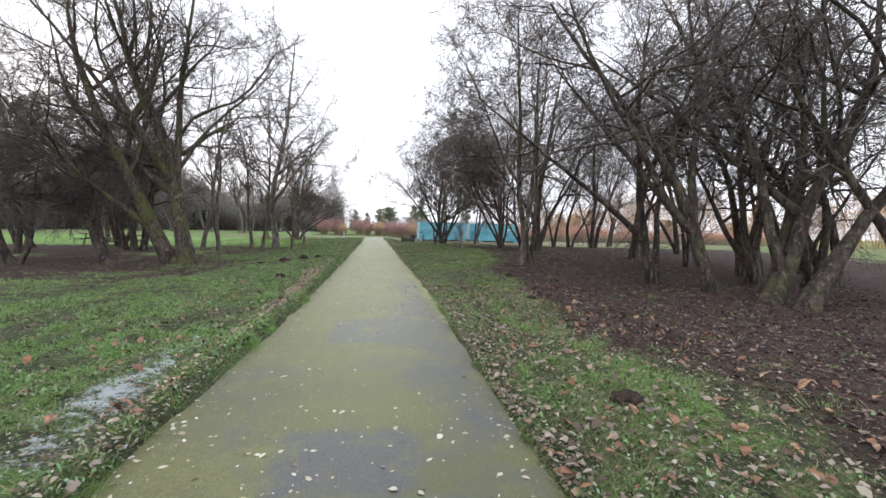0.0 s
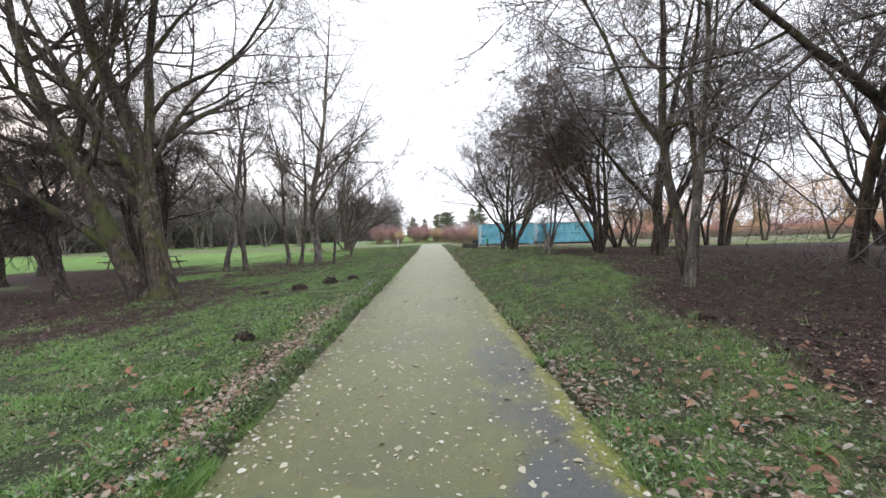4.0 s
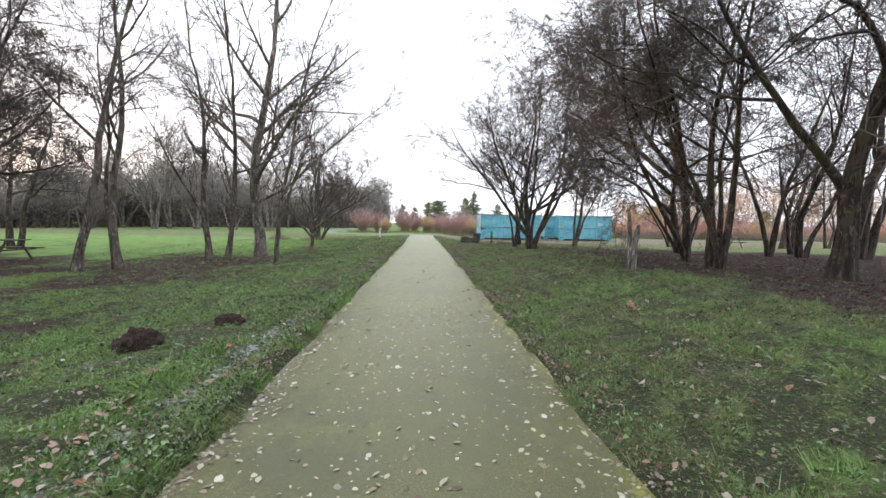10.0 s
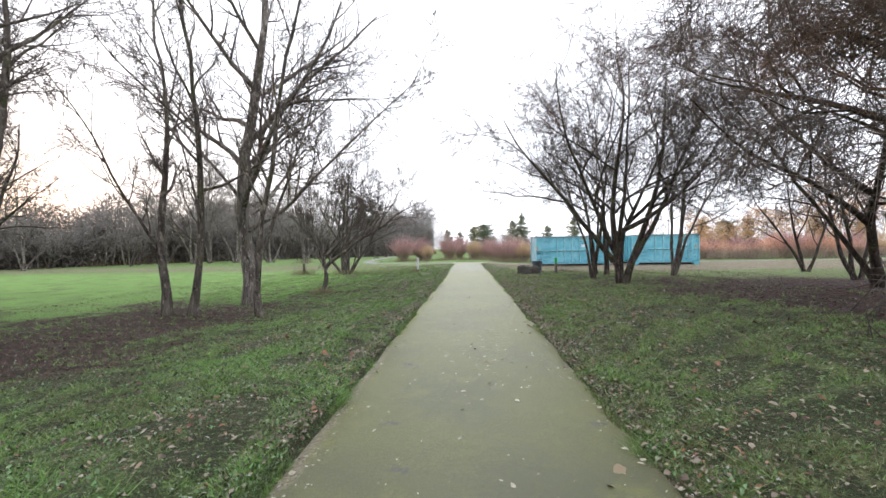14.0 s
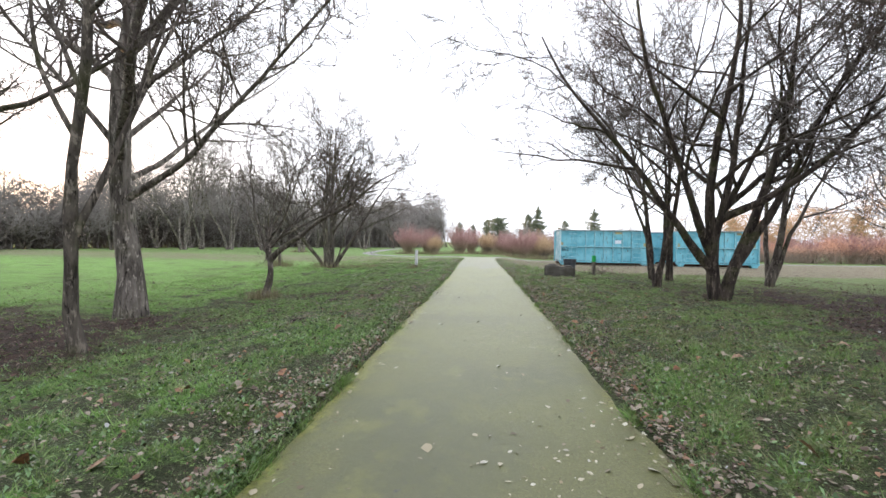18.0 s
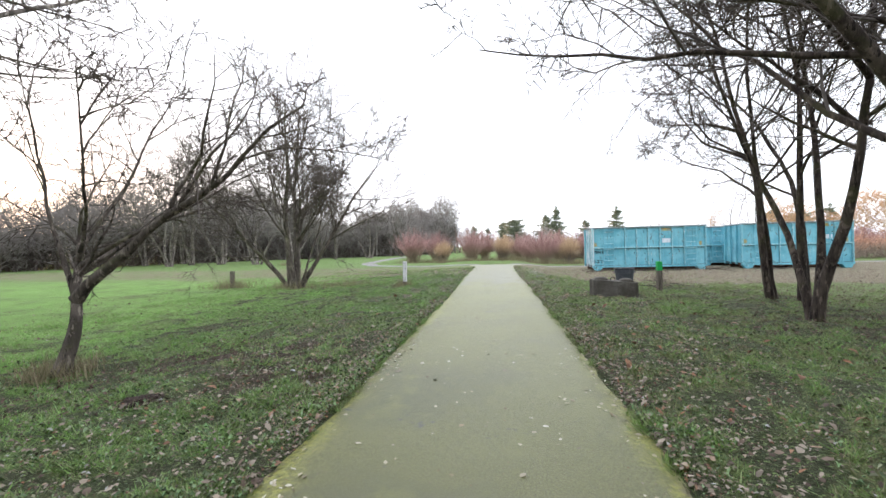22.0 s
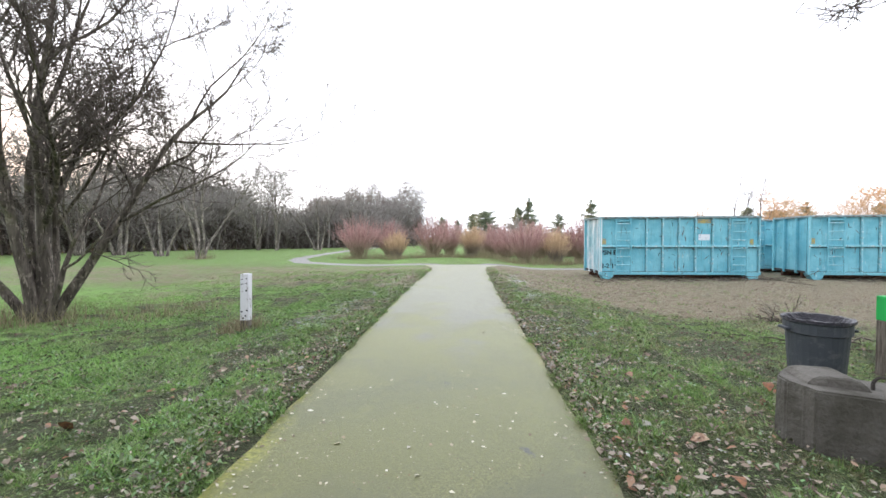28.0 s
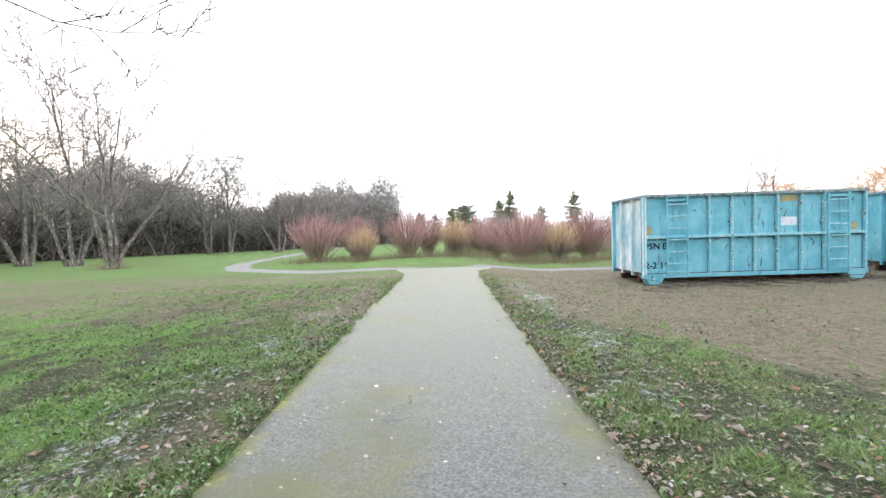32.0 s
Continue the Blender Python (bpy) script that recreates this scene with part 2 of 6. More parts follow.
def ground_colour(nt):
    blades = grain(nt, 9, 6, 0.75)
    fine = grain(nt, 45, 3, 0.7)
    clump = grain(nt, 6.5, 5, 0.72)
    leafy = grain(nt, 24, 5, 0.8)
    green = mix(nt, ramp(nt, grain(nt, 0.45, 3), 0.38, 0.62), (0.108, 0.150, 0.044), (0.120, 0.240, 0.050))
    green = mix(nt, ramp(nt, grain(nt, 1.6, 4, 0.65), 0.45, 0.62), green, (0.120, 0.175, 0.075))
    # brighter green: lush patches, and sunlight's glow on the meadow put into the colour
    green = mix(nt, calc(nt, "MULTIPLY", field(nt, "lush_glow"), ramp(nt, grain(nt, 0.8, 6, 0.7), 0.34, 0.56)), green, (0.200, 0.400, 0.080))
    green = mix(nt, calc(nt, "MULTIPLY", field(nt, "sere"), ramp(nt, grain(nt, 12, 5, 0.7), 0.38, 0.56)), green, (0.165, 0.142, 0.078))
    # hollows coloured dark: earth, plus the tufts' own shade put into the colour
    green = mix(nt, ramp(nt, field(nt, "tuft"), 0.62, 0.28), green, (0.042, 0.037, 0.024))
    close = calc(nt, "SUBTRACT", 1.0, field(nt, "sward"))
    # near-black gaps: thatch and earth, deepened to stand in for shade between blades
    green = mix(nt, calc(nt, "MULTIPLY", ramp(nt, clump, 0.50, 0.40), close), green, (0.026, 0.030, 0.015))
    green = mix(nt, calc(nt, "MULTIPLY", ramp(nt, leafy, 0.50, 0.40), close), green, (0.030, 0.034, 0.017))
    green = mix(nt, calc(nt, "MULTIPLY", ramp(nt, leafy, 0.55, 0.64), 0.8), green, (0.290, 0.430, 0.140))
    green = mix(nt, ramp(nt, fine, 0.62, 0.74), green, (0.40, 0.37, 0.27))
    brown = mix(nt, ramp(nt, blades, 0.4, 0.6), (0.085, 0.050, 0.041), (0.028, 0.018, 0.016))
    brown = mix(nt, ramp(nt, fine, 0.58, 0.74), brown, (0.24, 0.175, 0.14))
    edge = calc(nt, "ADD", field(nt, "litter"), calc(nt, "MULTIPLY", calc(nt, "SUBTRACT", grain(nt, 2.2, 5, 0.7), 0.5), 1.6))
    c = mix(nt, ramp(nt, edge, 0.30, 0.72), green, brown)
    tan = mix(nt, ramp(nt, blades, 0.4, 0.65), (0.235, 0.176, 0.134), (0.120, 0.088, 0.066))
    tan = mix(nt, ramp(nt, grain(nt, 30, 3, 0.7), 0.55, 0.75), tan, (0.38, 0.33, 0.27))
    edge = calc(nt, "ADD", field(nt, "dirt"), calc(nt, "ADD", calc(nt, "MULTIPLY", calc(nt, "SUBTRACT", grain(nt, 0.9, 7, 0.75), 0.5), 2.4), calc(nt, "MULTIPLY", calc(nt, "SUBTRACT", grain(nt, 16, 4, 0.7), 0.5), 1.2)))
    c = mix(nt, ramp(nt, edge, 0.2, 0.9), c, tan)
    rime = calc(nt, "ADD", field(nt, "frost"), calc(nt, "MULTIPLY", calc(nt, "SUBTRACT", grain(nt, 9, 6, 0.82), 0.5), 3.4))
    return mix(nt, calc(nt, "MULTIPLY", ramp(nt, rime, 0.50, 1.0), 0.85), c, (0.58, 0.63, 0.65))


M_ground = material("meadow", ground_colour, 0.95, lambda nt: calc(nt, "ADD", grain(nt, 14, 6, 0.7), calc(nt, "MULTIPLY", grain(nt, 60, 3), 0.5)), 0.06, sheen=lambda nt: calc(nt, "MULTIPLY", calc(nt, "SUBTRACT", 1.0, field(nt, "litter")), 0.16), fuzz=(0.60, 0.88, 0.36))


def path_colour(nt):
    stone = mix(nt, ramp(nt, grain(nt, 130, 2, 0.6), 0.4, 0.65), (0.058, 0.060, 0.062), (0.128, 0.130, 0.134))
    worn = mix(nt, ramp(nt, grain(nt, 48, 4, 0.75), 0.38, 0.64), (0.062, 0.063, 0.060), (0.205, 0.204, 0.196))
    stone = mix(nt, field(nt, "worn"), stone, worn)
    moss = mix(nt, ramp(nt, grain(nt, 70, 3, 0.7), 0.35, 0.68), (0.082, 0.086, 0.030), (0.172, 0.175, 0.066))
    moss = mix(nt, ramp(nt, grain(nt, 0.7, 6, 0.65), 0.44, 0.60), moss, mix(nt, grain(nt, 60, 3), (0.058, 0.063, 0.030), (0.124, 0.129, 0.064)))
    bare = calc(nt, "ADD", field(nt, "bare"), calc(nt, "MULTIPLY", calc(nt, "SUBTRACT", grain(nt, 0.9, 6, 0.62), 0.5), 1.6))
    c = mix(nt, ramp(nt, bare, 0.35, 0.75), moss, stone)
    c = mix(nt, calc(nt, "MULTIPLY", ramp(nt, grain(nt, 1.4, 6, 0.7), 0.50, 0.68), calc(nt, "SUBTRACT", 0.8, calc(nt, "MULTIPLY", field(nt, "worn"), 0.7))), c, mix(nt, grain(nt, 60, 3), (0.105, 0.110, 0.034), (0.210, 0.216, 0.072)))
    c = mix(nt, ramp(nt, grain(nt, 22, 4, 0.7), 0.66, 0.74), c, (0.035, 0.036, 0.034))
    rim = calc(nt, "ADD", field(nt, "rim"), calc(nt, "MULTIPLY", calc(nt, "SUBTRACT", grain(nt, 2.4, 6, 0.72), 0.5), 1.3))
    c = mix(nt, ramp(nt, rim, 0.45, 0.85), c, mix(nt, ramp(nt, grain(nt, 26, 4, 0.7), 0.36, 0.62), (0.115, 0.120, 0.034), (0.270, 0.275, 0.060)))
    mould = calc(nt, "ADD", field(nt, "debris"), calc(nt, "MULTIPLY", calc(nt, "SUBTRACT", grain(nt, 5, 6, 0.75), 0.5), 1.5))
    c = mix(nt, ramp(nt, mould, 0.45, 0.9), c, mix(nt, ramp(nt, grain(nt, 34, 4, 0.7), 0.4, 0.62), (0.110, 0.085, 0.062), (0.300, 0.270, 0.185)))
    return mix(nt, ramp(nt, grain(nt, 1.7, 5, 0.7), 0.64, 0.70), c, (0.070, 0.070, 0.070))


M_path = material("mossy_asphalt", path_colour, 0.46, lambda nt: calc(nt, "ADD", calc(nt, "MULTIPLY", grain(nt, 190, 2), 0.6), calc(nt, "MULTIPLY", grain(nt, 3, 3), 1.0)), 0.004, sheen=0.34, gloss=0.5, fuzz=(0.95, 0.95, 0.48))
M_gravel = material("pale_gravel", lambda nt: mix(nt, ramp(nt, grain(nt, 60, 3, 0.7), 0.4, 0.65), (0.22, 0.21, 0.20), (0.36, 0.35, 0.34)), 0.95, lambda nt: grain(nt, 80, 3), 0.01)


def bark(dark, light, moss):
    def colour(nt):
        ridge = grain(nt, 7, 6, 0.7, (1, 1, 0.22))
        c = mix(nt, ramp(nt, ridge, 0.35, 0.68), dark, light)
        c = mix(nt, ramp(nt, grain(nt, 3.3, 5, 0.65), 0.58, 0.70), c, tuple(min(1, v * 1.9) for v in light))
        c = mix(nt, calc(nt, "MULTIPLY", ramp(nt, grain(nt, 13, 5, 0.7, (1, 1, 0.3)), 0.56, 0.62), 0.7), c, tuple(min(1, v * 2.1) for v in light))
        c = mix(nt, ramp(nt, grain(nt, 16, 5, 0.7, (1, 1, 0.2)), 0.44, 0.36), c, tuple(v * 0.45 for v in dark))
        return mix(nt, calc(nt, "MULTIPLY", ramp(nt, grain(nt, 1.6, 4, 0.6), 0.50, 0.64), moss), c, (0.085, 0.095, 0.030))
    return colour


ridges = lambda nt: grain(nt, 9, 6, 0.75, (1, 1, 0.2))
M_bark = material("grey_brown_bark", bark((0.060, 0.050, 0.043), (0.180, 0.153, 0.130), 0.4), 0.95, ridges, 0.04)
M_bark_dark = material("dark_bark", bark((0.030, 0.023, 0.020), (0.095, 0.076, 0.063), 0.35), 0.95, ridges, 0.03)
M_bark_moss = material("mossy_old_bark", bark((0.038, 0.029, 0.024), (0.115, 0.092, 0.074), 0.8), 0.95, ridges, 0.05)
M_bark_pale = material("pale_grey_bark", bark((0.075, 0.064, 0.055), (0.270, 0.240, 0.210), 0.25), 0.95, ridges, 0.03)


def height_of(nt):
    x = nt.nodes.new("ShaderNodeSeparateXYZ")
    nt.links.new(nt.nodes.new("ShaderNodeTexCoord").outputs["Object"], x.inputs[0])
    return x.outputs[2]


def twig(a, b):
    return lambda nt: mix(nt, island(nt), a, b)


M_twig = material("twigs", twig((0.075, 0.061, 0.053), (0.150, 0.126, 0.112)), 0.9)
M_twig_dark = material("dark_twigs", twig((0.085, 0.073, 0.068), (0.185, 0.162, 0.152)), 0.9)
# far woods only: twigs lightened to grey, distance haze put into the colour
M_twig_haze = material("haze_grey_twigs", twig((0.190, 0.172, 0.156), (0.320, 0.295, 0.275)), 0.9)
M_twig_red = material("red_stems", lambda nt: mix(nt, ramp(nt, calc(nt, "ADD", height_of(nt), calc(nt, "MULTIPLY", island(nt), 0.6)), 0.5, 1.7), (0.33, 0.27, 0.19), mix(nt, island(nt), (0.33, 0.175, 0.165), (0.47, 0.305, 0.275))), 0.8)
M_twig_orange = material("orange_stems", lambda nt: mix(nt, ramp(nt, calc(nt, "ADD", height_of(nt), calc(nt, "MULTIPLY", island(nt), 0.6)), 0.5, 1.7), (0.20, 0.165, 0.14), mix(nt, island(nt), (0.46, 0.30, 0.18), (0.58, 0.43, 0.27))), 0.8)
# grey-brown at the foot; the coral above is low sunlight put into the colour
M_twig_sunlit_coral = material("sunlit_coral_stems", lambda nt: mix(nt, ramp(nt, calc(nt, "ADD", height_of(nt), calc(nt, "MULTIPLY", island(nt), 0.8)), 0.7, 2.0), (0.30, 0.24, 0.19), mix(nt, island(nt), (0.56, 0.25, 0.16), (0.66, 0.38, 0.25))), 0.8)
# far twigs painted peach-ochre in place of the low sun falling on them
M_twig_sunlit_ochre = material("sunlit_ochre_twigs", twig((0.38, 0.24, 0.13), (0.55, 0.37, 0.22)), 0.9)
M_straw = material("dry_grass", lambda nt: steps(nt, island(nt), [(0.22, 0.18, 0.11), (0.34, 0.29, 0.19), (0.17, 0.17, 0.08)]), 0.9)
M_grass = material("grass_blades", lambda nt: mix(nt, field(nt, "tone"), steps(nt, island(nt), [(0.135, 0.155, 0.062), (0.190, 0.210, 0.092), (0.360, 0.320, 0.210), (0.080, 0.090, 0.046), (0.24, 0.24, 0.13)]), steps(nt, island(nt), [(0.160, 0.330, 0.072), (0.260, 0.470, 0.115), (0.390, 0.540, 0.225), (0.150, 0.320, 0.080), (0.40, 0.43, 0.25)])), 0.7)


def lets_light_through(m, share):
    """Thin leaves and blades that glow when lit from behind."""
    nt = m.node_tree
    b, out = nt.nodes["Principled BSDF"], nt.nodes["Material Output"]
    t = nt.nodes.new("ShaderNodeBsdfTranslucent")
    nt.links.new(b.inputs["Base Color"].links[0].from_socket, t.inputs["Color"])
    both = nt.nodes.new("ShaderNodeMixShader")
    both.inputs[0].default_value = share
    nt.links.new(b.outputs[0], both.inputs[1])
    nt.links.new(t.outputs[0], both.inputs[2])
    nt.links.new(both.outputs[0], out.inputs["Surface"])


lets_light_through(M_grass, 0.45)
M_weed = material("low_weed_leaves", lambda nt: steps(nt, island(nt), [(0.15, 0.28, 0.11), (0.27, 0.40, 0.19), (0.06, 0.10, 0.045), (0.32, 0.30, 0.21), (0.20, 0.33, 0.16), (0.07, 0.055, 0.038), (0.17, 0.25, 0.11), (0.04, 0.055, 0.03)]), 0.8)
M_leaf_pale = material("pale_fallen_leaves", lambda nt: steps(nt, island(nt), [(0.58, 0.55, 0.44), (0.44, 0.39, 0.28), (0.64, 0.62, 0.53), (0.14, 0.105, 0.07), (0.52, 0.48, 0.36), (0.28, 0.22, 0.14)]), 0.8)
M_leaf_brown = material("brown_fallen_leaves", lambda nt: steps(nt, island(nt), [(0.10, 0.072, 0.055), (0.24, 0.185, 0.14), (0.40, 0.35, 0.28), (0.15, 0.11, 0.085), (0.36, 0.31, 0.25), (0.08, 0.06, 0.048), (0.30, 0.15, 0.085), (0.36, 0.31, 0.24), (0.13, 0.095, 0.07), (0.07, 0.05, 0.04)]), 0.85)
M_leaf_drift = material("drifted_leaves", lambda nt: steps(nt, island(nt), [(0.34, 0.24, 0.18), (0.46, 0.38, 0.29), (0.20, 0.12, 0.085), (0.40, 0.30, 0.23), (0.30, 0.14, 0.085), (0.52, 0.45, 0.36), (0.14, 0.09, 0.07)]), 0.85)
M_scraps = material("straw_and_chips", lambda nt: steps(nt, island(nt), [(0.30, 0.25, 0.18), (0.10, 0.075, 0.058), (0.40, 0.36, 0.28), (0.18, 0.13, 0.10), (0.34, 0.34, 0.30), (0.13, 0.12, 0.075)]), 0.9)
M_leaf_dark = material("dark_leaf_litter", lambda nt: steps(nt, island(nt), [(0.095, 0.060, 0.048), (0.15, 0.095, 0.075), (0.065, 0.043, 0.036), (0.30, 0.235, 0.19), (0.115, 0.07, 0.055), (0.18, 0.125, 0.10)]), 0.9)
M_leaf_russet = material("russet_leaves", lambda nt: mix(nt, ramp(nt, grain(nt, 30, 4), 0.35, 0.65), steps(nt, island(nt), [(0.30, 0.12, 0.06), (0.42, 0.26, 0.15), (0.20, 0.09, 0.055), (0.48, 0.36, 0.25)]), (0.17, 0.09, 0.06)), 0.8)
M_leaf_frost = material("frosted_leaves", lambda nt: steps(nt, island(nt), [(0.36, 0.36, 0.34), (0.25, 0.24, 0.20), (0.44, 0.45, 0.44), (0.20, 0.17, 0.14)]), 0.8)
M_soil = material("dark_soil", lambda nt: mix(nt, ramp(nt, grain(nt, 30, 5, 0.7), 0.4, 0.65), (0.028, 0.019, 0.015), (0.075, 0.052, 0.040)), 1.0, lambda nt: grain(nt, 40, 5), 0.04)
# needle green made paler to stand in for haze over the distance
M_needle = material("haze_pale_conifer_green", twig((0.140, 0.165, 0.115), (0.240, 0.270, 0.185)), 0.85)


# ---- mesh helpers ----
def mesh_np(name, verts, quads=None, tris=None, shade=True):
    """A mesh from arrays."""
    me = bpy.data.meshes.new(name)
    verts = np.asarray(verts, np.float32).reshape(-1, 3)
    q = np.zeros((0, 4), np.int32) if quads is None else np.asarray(quads, np.int32).reshape(-1, 4)
    t = np.zeros((0, 3), np.int32) if tris is None else np.asarray(tris, np.int32).reshape(-1, 3)
    me.vertices.add(len(verts))
    me.vertices.foreach_set("co", verts.ravel())
    me.loops.add(q.size + t.size)
    me.loops.foreach_set("vertex_index", np.concatenate([q.ravel(), t.ravel()]))
    me.polygons.add(len(q) + len(t))
    me.polygons.foreach_set("loop_start", np.concatenate([np.arange(len(q)) * 4, q.size + np.arange(len(t)) * 3]).astype(np.int32))
    if shade:
        me.polygons.foreach_set("use_smooth", np.ones(len(q) + len(t), bool))
    me.update(calc_edges=True)
    return me


def unit(v):
    return v / np.maximum(np.linalg.norm(v, axis=-1, keepdims=True), 1e-9)


def tubes(P, R, sides):
    """Tubes round N lines of K points: verts, quads."""
    N, K = R.shape
    t = unit(np.gradient(P, axis=1))
    u = unit(np.cross(t, np.array([0.83, 0.41, 0.37])))
    v = np.cross(t, u)
    a = np.arange(sides) * 2 * math.pi / sides
    ring = P[:, :, None, :] + R[:, :, None, None] * (np.cos(a)[None, None, :, None] * u[:, :, None, :] + np.sin(a)[None, None, :, None] * v[:, :, None, :])
    n, k, j = np.meshgrid(np.arange(N), np.arange(K - 1), np.arange(sides), indexing="ij")
    i0 = (n * K + k) * sides
    j1 = (j + 1) % sides
    return ring.reshape(-1, 3), np.stack([i0 + j, i0 + j1, i0 + sides + j1, i0 + sides + j], -1).reshape(-1, 4)


def cones(A, B, r):
    """Three-sided spikes from A to B: verts, tris."""
    t = unit(B - A)
    u = unit(np.cross(t, np.array([0.83, 0.41, 0.37])))
    v = np.cross(t, u)
    base = [A + r[:, None] * (math.cos(x) * u + math.sin(x) * v) for x in (0, 2.094, 4.189)]
    i = np.arange(len(A))[:, None] * 4
    return np.stack([*base, B], 1).reshape(-1, 3), np.concatenate([i + np.array([[0, 1, 3]]), i + np.array([[1, 2, 3]]), i + np.array([[2, 0, 3]])])


def joined(chunks):
    """Several (verts, quads or tris) as one set."""
    vs, qs, ts, at = [], [], [], 0
    for v, f in chunks:
        vs.append(v)
        (qs if f.shape[1] == 4 else ts).append(f + at)
        at += len(v)
    return np.concatenate(vs), np.concatenate(qs) if qs else None, np.concatenate(ts) if ts else None


def part(name, bm, mat, parent=None, label="", smooth_shade=False):
    """One mesh object from a bmesh (or a mesh), under a thing or a part."""
    if isinstance(bm, bmesh.types.BMesh):
        me = bpy.data.meshes.new(name)
        bmesh.ops.recalc_face_normals(bm, faces=bm.faces)
        bm.to_mesh(me)
        bm.free()
        if smooth_shade:
            for p in me.polygons:
                p.use_smooth = True
    else:
        me = bm
    if mat and not me.materials:
        me.materials.append(mat)
    ob = new(name, me)
    ob.parent = parent
    return tagged(ob, label)


def thing(name, x, y, z, rz, label, category, group="", kind=""):
    ob = new(name)
    ob.matrix_basis = pose(x, y, z, 0, 0, rz)
    ob.empty_display_size = 0.2
    return tagged(ob, label, category, group, kind)


def box(x0, y0, z0, x1, y1, z1, bevel=0.0, bm=None):
    bm = bm or bmesh.new()
    made = bmesh.ops.create_cube(bm, size=1, matrix=Matrix.Translation(((x0 + x1) / 2, (y0 + y1) / 2, (z0 + z1) / 2)) @ Matrix.Diagonal((x1 - x0, y1 - y0, z1 - z0, 1)))
    if bevel:
        edges = list({e for v in made["verts"] for e in v.link_edges})
        bmesh.ops.bevel(bm, geom=edges, offset=bevel, segments=2, affect="EDGES", profile=0.6)
    return bm


def rod(a, b, r, sides=8, bm=None, r2=None):
    bm = bm or bmesh.new()
    a, b = Vector(a), Vector(b)
    turn = (b - a).to_track_quat("Z", "Y").to_matrix().to_4x4()
    bmesh.ops.create_cone(bm, cap_ends=True, segments=sides, radius1=r, radius2=r if r2 is None else r2, depth=(b - a).length, matrix=Matrix.Translation((a + b) / 2) @ turn)
    return bm


# ---- ground ----
def spaced(lo, hi, fine, step, far, grow=1.14):
    c = list(np.arange(lo, hi + 1e-6, fine))
    w, at = step, hi
    up = []
    while at < far:
        at += w
        w *= grow
        up.append(at)
    w, at, down = step, lo, []
    while at > -far:
        at -= w
        w *= grow
        down.append(at)
    return np.array(down[::-1] + c + up)


dd = spaced(-7.0, 8.0, 0.11, 0.16, 900)
sv = spaced(-1.0, 58.0, 0.12, 0.2, 900)
D, S = np.meshgrid(dd, sv, indexing="ij")
GX, GY = xy(D, S)
GZ = height(GX, GY)
ni, nj = D.shape
ii, jj = np.meshgrid(np.arange(ni - 1), np.arange(nj - 1), indexing="ij")
base = ii * nj + jj
ground_mesh = mesh_np("ground", np.stack([GX, GY, GZ], -1), np.stack([base, base + nj, base + nj + 1, base + 1], -1))
for name, f in (("litter", litter), ("dirt", dirt), ("frost", frost_on), ("lush_glow", lush_glow), ("sere", sere), ("sward", sward), ("tuft", lambda x, y: 0.5 + 0.5 * tuft(x, y) * by_path(x, y) + 0.06 * (1 - by_path(x, y)))):
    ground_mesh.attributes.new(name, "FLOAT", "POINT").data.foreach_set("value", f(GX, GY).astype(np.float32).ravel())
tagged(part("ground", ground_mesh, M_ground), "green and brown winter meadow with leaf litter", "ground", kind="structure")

# the path
pd, pv = np.linspace(-1, 1, 29), np.concatenate([np.arange(-40, -2, 0.5), np.arange(-2, 63.41, 0.08)])
U, V = np.meshgrid(pd, pv, indexing="ij")
half = half_width(V) + 0.05 + 0.7 * smooth(60.5, 63.4, V)
bx, by = xy(U * half + mid(V), V)
half = half + 0.022 * lumps(bx, by, 0.8, 2) + 0.035 * lumps(bx, by, 0.22, 1)
PD = U * half
PX, PY = xy(PD + mid(V), V)
PZ = 0.012 - 0.02 * np.abs(U) ** 6 + 0.004 * lumps(PX, PY, 1.5, 1)
ni, nj = U.shape
ii, jj = np.meshgrid(np.arange(ni - 1), np.arange(nj - 1), indexing="ij")
base = ii * nj + jj
path_mesh = mesh_np("path", np.stack([PX, PY, PZ], -1), np.stack([base, base + nj, base + nj + 1, base + 1], -1))
patch = lambda d0, d1, s0, s1: smooth(d0 - 0.12, d0 + 0.12, PD) * (1 - smooth(d1 - 0.12, d1 + 0.12, PD)) * smooth(s0 - 0.15, s0 + 0.15, V) * (1 - smooth(s1 - 0.15, s1 + 0.15, V))
bare = np.clip(0.55 * patch(-0.45, 0.65, 5.2, 6.6) + 0.5 * patch(-0.4, 0.5, 2.2, 2.9) + 0.62 * smooth(-0.2, 1.1, PD) * smooth(3, 7, V) * (1 - smooth(10, 14, V)) + 0.2 * smooth(0.3, 0.9, PD) * (1 - smooth(30, 40, V)) + 0.36 * (1 - smooth(5, 10, V)) + 0.72 * smooth(42, 51, V) + 0.22 * smooth(19, 24, V) * np.exp(-((PD - 0.2) / 0.5) ** 2), 0, 1)
